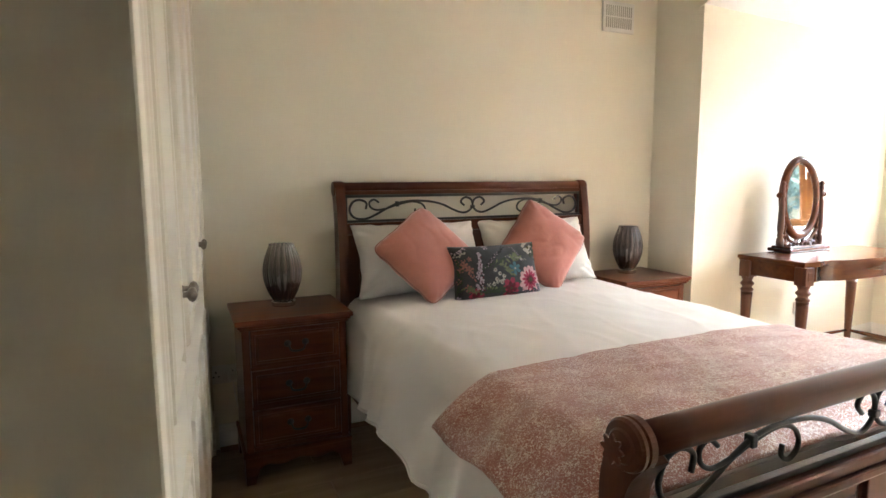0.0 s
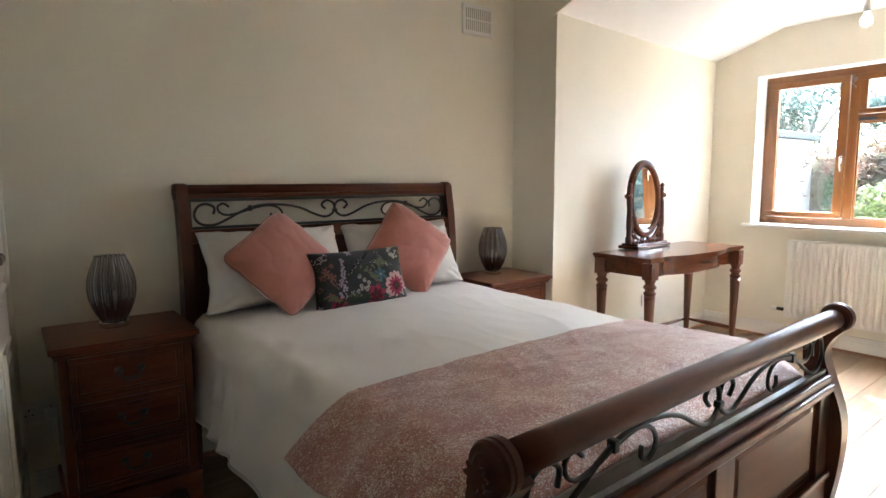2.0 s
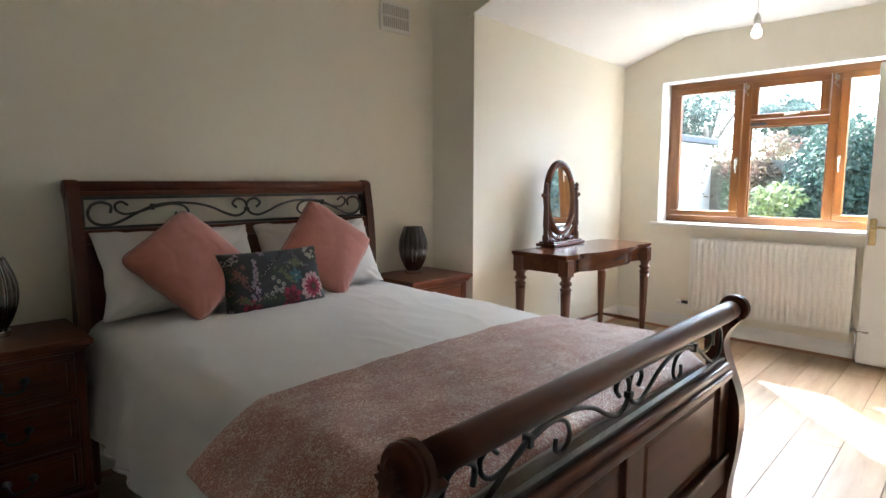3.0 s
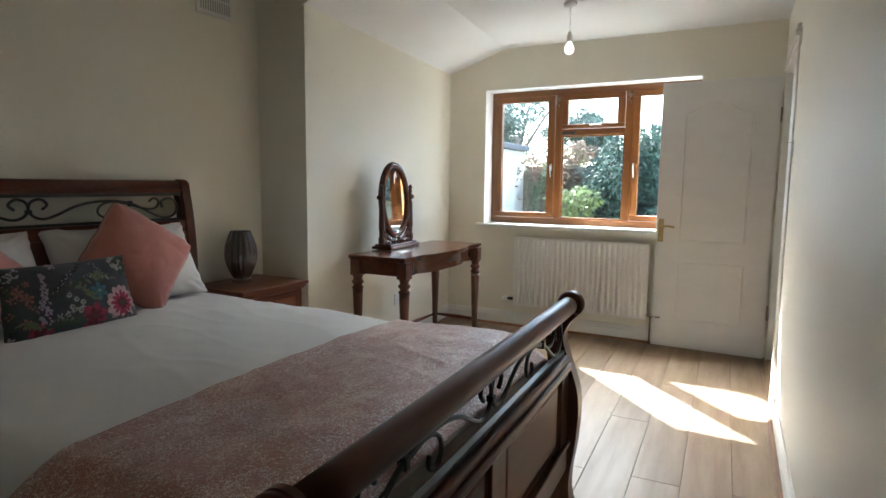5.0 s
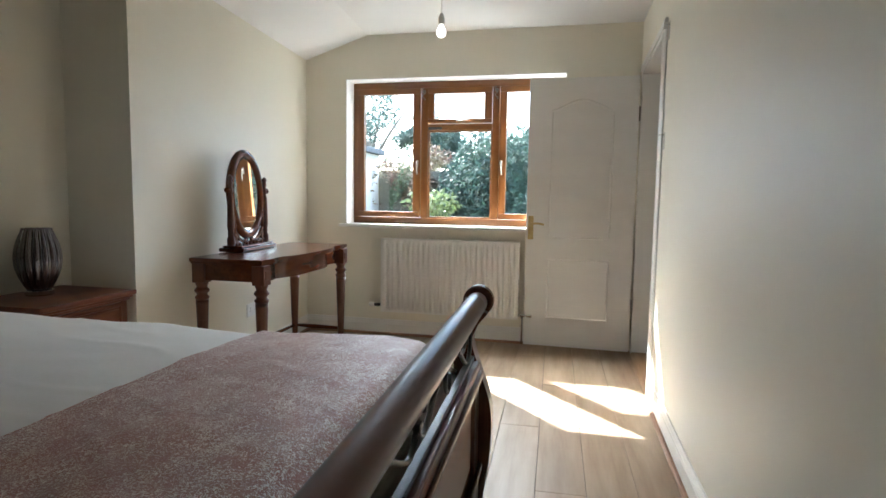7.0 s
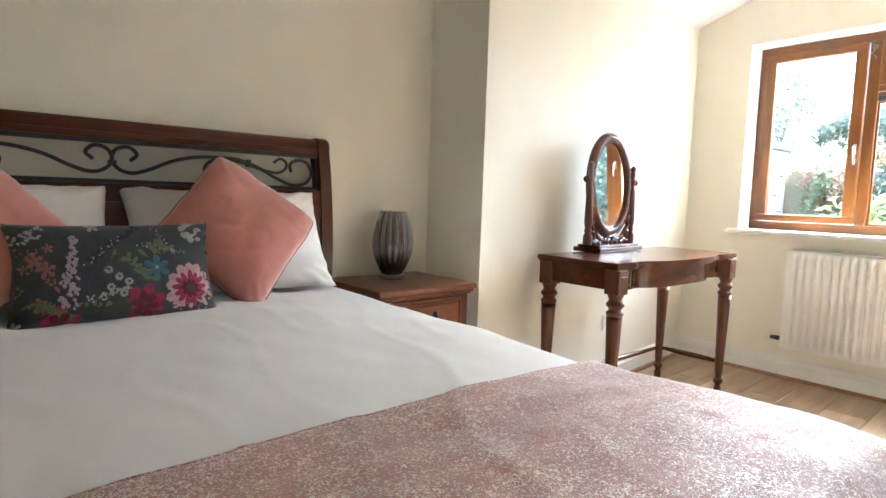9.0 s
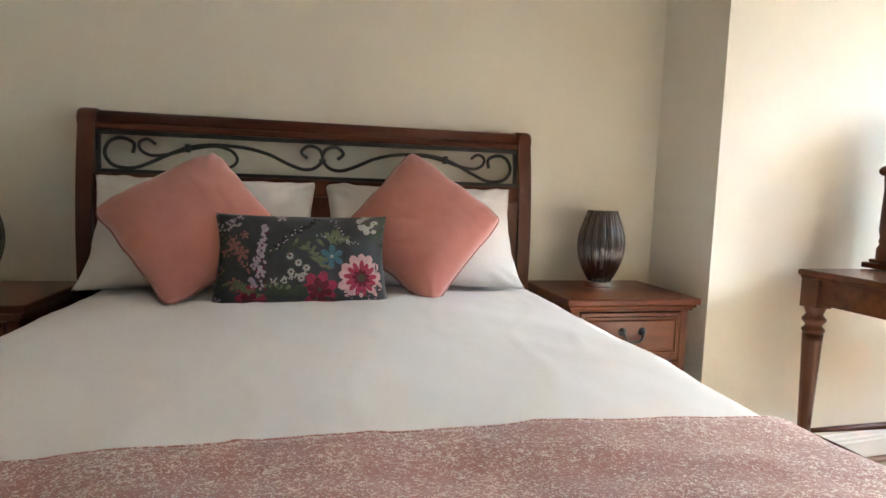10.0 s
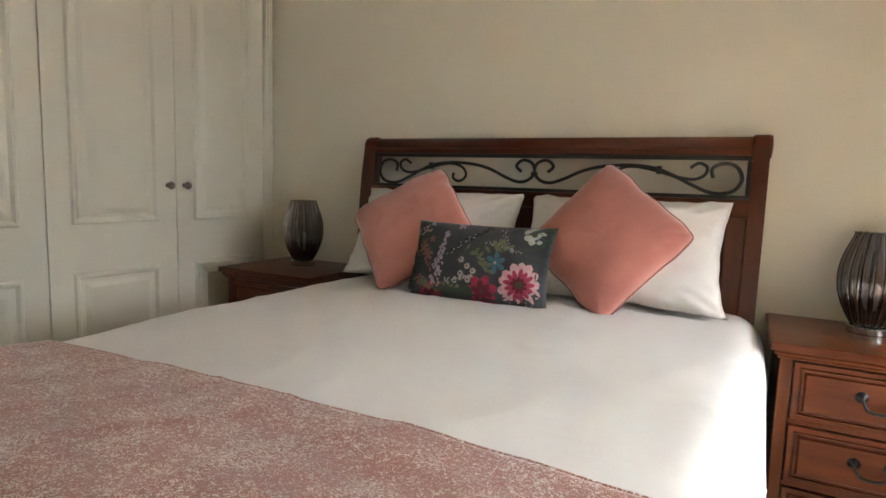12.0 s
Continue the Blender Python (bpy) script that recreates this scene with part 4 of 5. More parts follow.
def floral():
    W, H, T = 0.475, 0.262, 0.12
    m = frame_of((1, 0.03, 0), (0, 0.36, 1), (-0.053, -0.482, 0.813))
    p = soft("floral_cushion", m, "charcoal oblong cushion printed with pink, white and blue flowers", "cushion", "")
    part("cover", cushion_mesh(W, H, T, 30, 0.06, seed=3.0, crease=0.004), FLORAL, p, smooth=True)

    def surf(x, y, up=0.0012):
        u, v = max(-0.985, min(0.985, x / (W / 2))), max(-0.985, min(0.985, y / (H / 2)))
        e = (1 - abs(u) ** 2.4) * (1 - abs(v) ** 2.4)
        z = T / 2 * max(e, 0) ** 0.45 + 0.004 * noise.noise(Vector((u * 2.2 + 3, v * 2.2, 6))) * max(e, 0) ** 0.5
        rad = max(0.0, (abs(u) * abs(v)) - 0.62)
        px = 1 - 0.06 * (1 - abs(v) ** 2) * abs(u) ** 3
        py = 1 - 0.06 * (1 - abs(u) ** 2) * abs(v) ** 3
        return Vector((u * W / 2 * px, v * H / 2 * py, z + 0.0006 + up))

    def petal(b, cx, cy, ang, length, width, up, tip=0.35):
        c, s = math.cos(ang), math.sin(ang)
        outline = [(0.0, 0.0), (0.3, 0.32), (0.65, 0.5), (0.9, tip), (1.0, 0.0), (0.9, -tip), (0.65, -0.5), (0.3, -0.32)]
        vs = []
        for r, w in outline:
            x, y = r * length, w * width
            vs.append(b.verts.new(surf(cx + x * c - y * s, cy + x * s + y * c, up)))
        mid = b.verts.new(surf(cx + 0.6 * length * c, cy + 0.6 * length * s, up + 0.0008))
        for i in range(8):
            b.faces.new((mid, vs[i], vs[(i + 1) % 8]))

    def blossom(name, cx, cy, layers, centre, lab):
        """layers: (petals, length, width, colour, turn)."""
        f = None
        for k, (n, length, width, colour, turn) in enumerate(layers):
            b = bmesh.new()
            for i in range(n):
                petal(b, cx, cy, turn + 2 * math.pi * i / n + random.uniform(-0.06, 0.06), length * random.uniform(0.93, 1.05), width, 0.0003 + 0.0009 * k)
            q = part(name if f is None else "petals", b, colour, f or p, lab if f is None else "")
            f = f or q
        if centre:
            b = bmesh.new()
            r, colour = centre
            ring = [b.verts.new(surf(cx + r * math.cos(a), cy + r * math.sin(a), 0.0036)) for a in [2 * math.pi * i / 12 for i in range(12)]]
            mid = b.verts.new(surf(cx, cy, 0.0042))
            for i in range(12):
                b.faces.new((mid, ring[i], ring[(i + 1) % 12]))
            part("flower_centre", b, colour, f)

    dye = lambda n, c: mat(n, c, tuple(x * 0.75 for x in c), 0.85, (60, 60, 60), 3)
    blush, rose, wine, ivory, teal, leaf, lilac, olive, gold, rust = (dye("blush dye", (0.62, 0.38, 0.37)), dye("rose dye", (0.36, 0.03, 0.075)), dye("wine dye", (0.13, 0.008, 0.022)), dye("ivory dye", (0.44, 0.42, 0.37)),
        dye("teal dye", (0.07, 0.17, 0.21)), dye("leaf green dye", (0.04, 0.06, 0.035)), dye("lilac dye", (0.44, 0.36, 0.42)), dye("olive dye", (0.15, 0.17, 0.09)), dye("gold dye", (0.07, 0.055, 0.025)), dye("rust dye", (0.30, 0.14, 0.12)))
    k = W / 840.0
    P = lambda px, py: ((px - 512) * k * 0.985, (293 - py) * k * 1.08)
    def sprays(n, lo, hi, ang, length, width, colour, name, lab, spread):
        b = bmesh.new()
        for i in range(n):
            t = i / max(n - 1, 1)
            px, py = lo[0] + (hi[0] - lo[0]) * t + random.uniform(-spread, spread) * (1.1 - t), lo[1] + (hi[1] - lo[1]) * t + random.uniform(-6, 6)
            x, y = P(px, py)
            petal(b, x, y, ang + random.uniform(-1.0, 1.0), length * random.uniform(0.7, 1.2), width, 0.0006)
        part(name, b, colour, p, lab)
    sprays(95, (285, 430), (330, 150), -1.2, 0.012, 0.008, lilac, "lupin_print", "pale lilac lupin spike", 36)
    sprays(20, (290, 440), (330, 170), -1.2, 0.010, 0.006, wine, "lupin_print", "dark petals of the lupin spike", 36)
    sprays(40, (370, 270), (575, 120), 0.8, 0.012, 0.007, DARK, "lavender_print", "dark lavender spike", 22)
    sprays(14, (370, 280), (500, 170), 0.8, 0.008, 0.005, lilac, "lavender_print", "lilac tips of the lavender", 22)
    sprays(16, (110, 150), (215, 115), 0.3, 0.012, 0.008, lilac, "sprig_print", "pale sprig", 18)
    sprays(12, (110, 170), (200, 150), 0.3, 0.012, 0.007, ivory, "sprig_print", "pale sprig", 14)
    sprays(30, (590, 200), (780, 240), 1.2, 0.005, 0.004, ivory, "dot_print", "fine pale dots", 60)
    sprays(22, (650, 110), (730, 250), 1.2, 0.005, 0.004, lilac, "dot_print", "fine lilac dots", 16)
    sprays(14, (480, 250), (590, 330), 0.1, 0.030, 0.010, olive, "leaf_print", "olive leaves", 20)
    sprays(9, (640, 250), (690, 230), 1.5, 0.042, 0.012, olive, "leaf_print", "olive leaves", 50)
    sprays(26, (350, 460), (520, 470), 0.8, 0.026, 0.013, leaf, "leaf_print", "dark green leaves", 60)
    sprays(16, (90, 470), (140, 220), 1.3, 0.028, 0.012, leaf, "leaf_print", "dark green leaves", 22)
    sprays(12, (870, 240), (915, 120), 1.2, 0.030, 0.012, leaf, "leaf_print", "dark green leaves", 24)
    sprays(12, (340, 440), (450, 450), 1.2, 0.014, 0.009, olive, "leaf_print", "olive buds", 30)
    sprays(60, (150, 420), (300, 480), 0.9, 0.013, 0.006, olive, "leaf_print", "olive leaves", 60)
    sprays(70, (330, 300), (560, 220), 0.9, 0.010, 0.005, leaf, "leaf_print", "dark green leaves", 90)
    sprays(50, (150, 200), (260, 380), 1.1, 0.008, 0.005, rust, "sprig_print", "rust-coloured sprig", 50)
    sprays(40, (380, 420), (520, 380), 1.1, 0.009, 0.005, ivory, "sprig_print", "pale sprig", 40)
    for cx, cy, s, c in ((180, 245, 0.022, rust), (225, 285, 0.022, rust), (235, 200, 0.013, rust), (140, 275, 0.017, rust), (190, 415, 0.019, rust), (115, 360, 0.014, rust), (410, 105, 0.018, lilac), (105, 490, 0.016, lilac)):
        x, y = P(cx, cy)
        blossom("small_flower", x, y, [(5, s, s * 0.55, c, 0.4)], None, "small rust-coloured flower")
    for cx, cy in ((455, 370), (490, 330), (527, 352), (503, 398), (450, 300)):
        x, y = P(cx, cy)
        blossom("daisy_head", x, y, [(8, 0.0108, 0.0055, ivory, 0.2)], (0.0032, wine), "small white daisy")
    x, y = P(648, 300)
    blossom("blue_flower", x, y, [(6, 0.034, 0.018, teal, 0.5)], (0.005, ivory), "blue star flower")
    x, y = P(835, 135)
    blossom("white_flower", x, y, [(7, 0.036, 0.024, ivory, 0.1)], (0.009, gold), "white anemone")
    x, y = P(590, 450)
    blossom("dark_red_flower", x, y, [(7, 0.052, 0.030, rose, 0.4), (6, 0.034, 0.02, wine, 0.8)], (0.006, gold), "dark red flower")
    x, y = P(262, 490)
    blossom("dark_red_flower", x, y, [(5, 0.044, 0.030, rose, 0.1), (4, 0.026, 0.02, wine, 0.8)], None, "dark red flower")
    x, y = P(795, 395)
    blossom("large_pink_flower", x, y, [(13, 0.070, 0.030, blush, 0.1), (13, 0.050, 0.015, rose, 0.1), (9, 0.026, 0.012, wine, 0.3)], (0.011, gold), "large pink and white flower")


floral()


# ---- nightstands ----
def nightstand(at, label):
    s = thing("nightstand", at, label, "nightstand", "nightstands beside the bed")
    w, d, h = 0.478, 0.41, 0.69
    def top_profile(x0, x1, y0, y1, z0, z1, bev):
        return box(x0, x1, y0, y1, z0, z1, bev, segs=3)
    part("top", top_profile(-w / 2, w / 2, -d, 0, h - 0.022, h, 0.006), NSW, s, "smooth polished top")
    part("top_moulding", box(-w / 2 + 0.010, w / 2 - 0.010, -d + 0.010, -0.004, h - 0.034, h - 0.022, 0.005), NSW, s)
    part("top_moulding", box(-w / 2 + 0.018, w / 2 - 0.018, -d + 0.018, -0.006, h - 0.044, h - 0.034, 0.004), NSW, s)
    x0, x1, yf = -w / 2 + 0.026, w / 2 - 0.026, -d + 0.030
    part("side", box(x0, x0 + 0.018, yf + 0.004, -0.006, 0.09, h - 0.044, 0.002), NSW, s)
    part("side", box(x1 - 0.018, x1, yf + 0.004, -0.006, 0.09, h - 0.044, 0.002), NSW, s)
    part("back", box(x0 + 0.018, x1 - 0.018, -0.016, -0.006, 0.09, h - 0.044), NSW, s)
    part("front_stile", box(x0, x0 + 0.030, yf, yf + 0.02, 0.09, h - 0.044, 0.004), NSWV, s)
    part("front_stile", box(x1 - 0.030, x1, yf, yf + 0.02, 0.09, h - 0.044, 0.004), NSWV, s)
    zs = [0.155, 0.323, 0.491]
    for z in (0.134, 0.308, 0.476, 0.643):
        part("front_rail", box(x0 + 0.030, x1 - 0.030, yf + 0.003, yf + 0.02, z, z + 0.014, 0.002), NSW, s)
    for z in zs:
        dr = part("drawer", box(x0 + 0.033, x1 - 0.033, yf - 0.004, yf + 0.3, z, z + 0.150, 0.003), NSW, s, "moulded drawer front")
        part("drawer_panel", raised_panel(x0 + 0.045, x1 - 0.045, z + 0.012, z + 0.138, yf - 0.0045, -1, m=0.016), NSW, dr)
        hd = []
        for sx in (-1, 1):
            hx = sx * 0.036
            hb = part("rosette", lathe([(0.014, 0.0), (0.014, -0.003), (0.009, -0.006), (0.006, -0.012), (0.002, -0.016)], 18, (hx, yf - 0.011, z + 0.088), "y"), IRON, dr, "dark round handle mount", smooth=True)
        pts = [(-0.036, yf - 0.024, z + 0.088), (-0.030, yf - 0.028, z + 0.072), (-0.024, yf - 0.028, z + 0.062), (-0.010, yf - 0.029, z + 0.058), (0.010, yf - 0.029, z + 0.058), (0.024, yf - 0.028, z + 0.062), (0.030, yf - 0.028, z + 0.072), (0.036, yf - 0.024, z + 0.088)]
        part("bail_handle", tube(smooth_path(pts, 5), lambda t: 0.0030 + 0.0016 * math.sin(math.pi * t), 8), IRON, dr, "dark drop handle", smooth=True)
    # moulded base with shaped bracket feet
    part("base_moulding", box(-w / 2 + 0.012, w / 2 - 0.012, -d + 0.014, -0.004, 0.112, 0.130, 0.006), NSW, s)
    n = 24
    bx = w / 2 - 0.018
    low = []
    for i in range(n + 1):
        x = -bx + 2 * bx * i / n
        t = abs(x) / bx
        z = 0.0 if t > 0.78 else 0.075 - 0.03 * max(0, (t - 0.55) / 0.23) ** 2 + 0.008 * math.cos(t * 9)
        if 0.76 < t <= 0.80:
            z = 0.035
        low.append((x, z))
    part("apron", prism(low + [(bx, 0.112), (-bx, 0.112)], -d + 0.018, -d + 0.038, "y"), NSW, s, "shaped apron with bracket feet")
    part("foot", box(-bx, -bx + 0.018, -d + 0.038, -d + 0.10, 0.0, 0.112, 0.002), NSW, s)
    part("foot", box(bx - 0.018, bx, -d + 0.038, -d + 0.10, 0.0, 0.112, 0.002), NSW, s)
    part("foot", box(-bx, -bx + 0.018, -0.08, -0.006, 0.0, 0.112, 0.002), NSW, s)
    part("foot", box(bx - 0.018, bx, -0.08, -0.006, 0.0, 0.112, 0.002), NSW, s)
    part("side_apron", box(-bx, -bx + 0.016, -d + 0.10, -0.08, 0.07, 0.112), NSW, s)
    part("side_apron", box(bx - 0.016, bx, -d + 0.10, -0.08, 0.07, 0.112), NSW, s)
    return s


NSWV = mat("cherry nightstand wood upright", (0.088, 0.021, 0.008), (0.165, 0.043, 0.014), 0.26, (28, 28, 3), 6, 0.05, (120, 120, 6), coat=0.12, spec=0.32, rough2=0.36)
nightstand((-0.980, -0.074, 0), "cherry wood three-drawer nightstand between the wardrobe and the bed")
nightstand((0.997, -0.060, 0), "cherry wood three-drawer nightstand between the bed and the wall recess")


def table_lamp(at, label):
    s = thing("table_lamp", at, label, "table lamp", "table lamps on the nightstands")
    part("base", lathe([(0.050, 0.0), (0.052, 0.003), (0.052, 0.018), (0.049, 0.021), (0.02, 0.022)], 40), CHROME, s, "round chrome base", smooth=False)
    n = 16
    out = []
    prof = [(0.044, 0.024), (0.056, 0.045), (0.070, 0.075), (0.081, 0.11), (0.085, 0.145), (0.083, 0.18), (0.075, 0.215), (0.064, 0.245), (0.055, 0.268), (0.0545, 0.272)]
    fine = [(p.x, p.y) for p in smooth_path([(r, h, 0) for r, h in prof], 4)]
    b = bmesh.new()
    segs = n * 10
    rings = []
    for k, (r, h) in enumerate(fine):
        ring = []
        for i in range(segs):
            a = 2 * math.pi * i / segs
            lobe = abs(math.cos(n / 2 * a)) ** 0.7
            rr = r * (0.82 + 0.18 * lobe)
            hh = h + (0.004 * lobe if k == len(fine) - 1 else 0)
            ring.append(b.verts.new((rr * math.cos(a), rr * math.sin(a), hh)))
        rings.append(ring)
    inner = []
    for k, (r, h) in reversed(list(enumerate(fine))):
        ring = []
        for i in range(segs):
            a = 2 * math.pi * i / segs
            lobe = abs(math.cos(n / 2 * a)) ** 0.7
            rr = r * (0.82 + 0.18 * lobe) - 0.004
            ring.append(b.verts.new((rr * math.cos(a), rr * math.sin(a), h)))
        inner.append(ring)
    rings += inner
    for lo, hi in zip(rings, rings[1:]):
        for i in range(segs):
            b.faces.new((lo[i], lo[(i + 1) % segs], hi[(i + 1) % segs], hi[i]))
    for i in range(segs):
        b.faces.new((rings[-1][i], rings[-1][(i + 1) % segs], rings[0][(i + 1) % segs], rings[0][i]))
    part("shade", b, SMOKE, s, "ribbed smoked glass shade", smooth=True)
    # added tubes: their dark tint imitates how slanted glass darkens at the grooves
    for i in range(n):
        a = 2 * math.pi * (i + 0.5) / n
        part("groove_shade", tube([((r * 0.82 + 0.002) * math.cos(a), (r * 0.82 + 0.002) * math.sin(a), h) for r, h in fine], 0.0052, 6, up=(0, 0.3, 1)), SMOKE_GROOVE_SHADE, s, "added dark tube imitating shade in the glass groove", smooth=True)
    part("lamp_holder", lathe([(0.016, 0.022), (0.016, 0.06), (0.012, 0.065)], 16), CHROME, s, smooth=True)
    part("bulb", lathe([(0.012, 0.062), (0.022, 0.085), (0.026, 0.105), (0.022, 0.125), (0.008, 0.138), (0.001, 0.14)], 20), BULB, s, smooth=True)
    return s


table_lamp((0.998, -0.205, 0.691), "smoked ribbed glass table lamp on the nightstand by the recess")
table_lamp((-0.990, -0.228, 0.691), "smoked ribbed glass table lamp on the nightstand by the wardrobe")


# ---- dressing table ----
def table():
    s = thing("dressing_table", (2.18, -0.655, 0), "polished walnut dressing table with turned fluted legs", "dressing table", turn=0.0)
    w, d, h = 1.10, 0.425, 0.79
    def outline(grow, n=80):
        pts = []
        for i in range(n + 1):
            t = -1 + 2 * i / n
            a = abs(t)
            notch = 0.014 * math.exp(-((a - 0.64) / 0.08) ** 2)
            swell = 0.034 / (1 + math.exp((a - 0.52) / 0.06))
            bow = -0.022 - notch + swell + 0.010 * max(0.0, math.cos(t * math.pi))
            pts.append((t * (w / 2 + grow), -d / 2 - grow - bow - 0.008))
        return pts + [(w / 2 + grow, d / 2), (-w / 2 - grow, d / 2)]
    part("tabletop", prism(outline(0.0), h - 0.022, h, "z", 0.006), TABW, s, "polished serpentine top")
    part("top_moulding", prism(outline(-0.012), h - 0.032, h - 0.022, "z", 0.004), TABW, s)
    o = outline(-0.04)
    part("front_apron", prism([p for p in o[6:-8]] + [(p[0], p[1] + 0.02) for p in reversed(o[6:-8])], h - 0.115, h - 0.032, "z"), TABW, s, "curved drawer front")
    lip = outline(-0.034)
    part("apron_bead", prism([p for p in lip[6:-8]] + [(p[0], p[1] + 0.02) for p in reversed(lip[6:-8])], h - 0.121, h - 0.112, "z"), TABW, s)
    part("back_apron", box(-w / 2 + 0.05, w / 2 - 0.05, d / 2 - 0.045, d / 2 - 0.025, h - 0.115, h - 0.032), TABW, s)
    for sx in (-1, 1):
        part("side_apron", box(sx * (w / 2 - 0.035) - 0.01, sx * (w / 2 - 0.035) + 0.01, -d / 2 + 0.07, d / 2 - 0.07, h - 0.115, h - 0.032), TABW, s)
    prof = [(0.012, 0.0), (0.014, 0.012), (0.018, 0.05), (0.018, 0.075), (0.013, 0.09), (0.024, 0.105), (0.024, 0.118), (0.015, 0.13), (0.019, 0.16), (0.031, 0.54), (0.031, 0.55), (0.023, 0.562), (0.034, 0.575), (0.035, 0.585),
            (0.025, 0.597), (0.036, 0.612), (0.037, 0.622), (0.026, 0.636), (0.032, 0.652), (0.034, 0.665)]
    for sx in (-1, 1):
        for sy in (-1, 1):
            x, y = sx * (w / 2 - 0.042), sy * (d / 2 - 0.042)
            leg = part("leg", box(x - 0.034, x + 0.034, y - 0.034, y + 0.034, 0.66, h - 0.030, 0.003), TABV, s, "turned and fluted leg")
            b = bmesh.new()
            segs = 36
            rings = []
            for r, z in [(q.x, q.y) for q in smooth_path([(r, z, 0) for r, z in prof], 2)]:
                flute = 0.09 if 0.17 < z < 0.53 else 0.0
                rings.append([b.verts.new((x + r * (1 - flute * (0.5 - 0.5 * math.cos(9 * 2 * math.pi * i / segs))) * math.cos(2 * math.pi * i / segs),
                                           y + r * (1 - flute * (0.5 - 0.5 * math.cos(9 * 2 * math.pi * i / segs))) * math.sin(2 * math.pi * i / segs), z)) for i in range(segs)])
            for lo, hi in zip(rings, rings[1:]):
                for i in range(segs):
                    b.faces.new((lo[i], lo[(i + 1) % segs], hi[(i + 1) % segs], hi[i]))
            b.faces.new(rings[0])
            part("turning", b, TABV, leg, smooth=True)
            part("corner_rosette", box(x - 0.02, x + 0.02, y + sy * 0.034 - 0.003, y + sy * 0.034 + 0.003, 0.69, 0.735, 0.002), TABV, leg)
    swell = lambda t: 0.008 + 0.006 * math.sin(math.pi * t)
    lx, ly = w / 2 - 0.042, d / 2 - 0.042
    part("stretcher", tube([(-lx + 2 * lx * i / 12, ly, 0.215) for i in range(13)], swell, 10, up=(0, 0, 1)), TABW, s, smooth=True)
    for sx in (-1, 1):
        part("stretcher", tube([(sx * lx, -ly + 2 * ly * i / 12, 0.215) for i in range(13)], swell, 10, up=(0, 0, 1)), TABW, s, smooth=True)


table()


def vanity_mirror():
    s = thing("vanity_mirror", (2.138, -0.475, 0.792), "oval swivel mirror in a carved walnut stand on the dressing table", "mirror", turn=4.0)
    part("base", box(-0.21, 0.21, -0.075, 0.075, 0.0, 0.022, 0.006), TABW, s)
    part("base_moulding", box(-0.195, 0.195, -0.06, 0.06, 0.022, 0.034, 0.005), TABW, s)
    for sx in (-1, 1):
        foot = part("post", lathe([(0.022, 0.034), (0.022, 0.075), (0.014, 0.09), (0.018, 0.10), (0.015, 0.115), (0.020, 0.14), (0.016, 0.30), (0.010, 0.325), (0.017, 0.34), (0.017, 0.355), (0.010, 0.365), (0.014, 0.385), (0.010, 0.40), (0.016, 0.412), (0.010, 0.425), (0.002, 0.432)],
                            20, (sx * 0.206, 0, 0)), TABV, s, "turned post", smooth=True)
        part("swivel_knob", lathe([(0.014, 0.0), (0.018, 0.010), (0.014, 0.02), (0.008, 0.026), (0.003, 0.03)], 16, (sx * 0.218 if sx > 0 else -0.248, 0, 0.345), "x"), TABW, foot, smooth=True)
        # carved scrolls between post and frame
        for k, pts in enumerate(([(0.172, 0.045), (0.15, 0.06), (0.145, 0.085), (0.16, 0.095), (0.168, 0.08), (0.158, 0.072)],
                                 [(0.17, 0.17), (0.155, 0.15), (0.165, 0.125), (0.15, 0.11), (0.13, 0.09), (0.11, 0.07), (0.075, 0.055), (0.045, 0.05), (0.02, 0.06)],
                                 [(0.15, 0.04), (0.12, 0.05), (0.10, 0.04), (0.085, 0.045), (0.09, 0.06), (0.105, 0.06)],
                                 [(0.168, 0.22), (0.158, 0.20), (0.166, 0.18), (0.158, 0.165)],
                                 [(0.06, 0.04), (0.045, 0.055), (0.03, 0.05), (0.02, 0.038), (0.008, 0.045)])):
            part("carving", tube(smooth_path([(sx * x * 1.07, 0, z) for x, z in pts], 5), lambda t: 0.014 - 0.006 * t, 8), TABW, s, "pierced leaf carving", smooth=True)
    # tilted oval frame
    f = part("oval_frame", ring_mesh(0.176, 0.234, 0.029, 0.022), TABW, s, "rounded oval wooden frame", smooth=True)
    f.matrix_basis = pose(0, 0.016, 0.322, -2.5, 0, 0)
    b = bmesh.new()
    ring = [b.verts.new((0.153 * math.cos(2 * math.pi * i / 64), -0.004, 0.215 * math.sin(2 * math.pi * i / 64))) for i in range(64)]
    ring2 = [b.verts.new((0.153 * math.cos(2 * math.pi * i / 64), 0.004, 0.215 * math.sin(2 * math.pi * i / 64))) for i in range(64)]
    b.faces.new(ring)
    b.faces.new(ring2)
    for i in range(64):
        b.faces.new((ring[i], ring[(i + 1) % 64], ring2[(i + 1) % 64], ring2[i]))
    part("mirror_glass", b, MIRROR, f, "oval mirror glass")


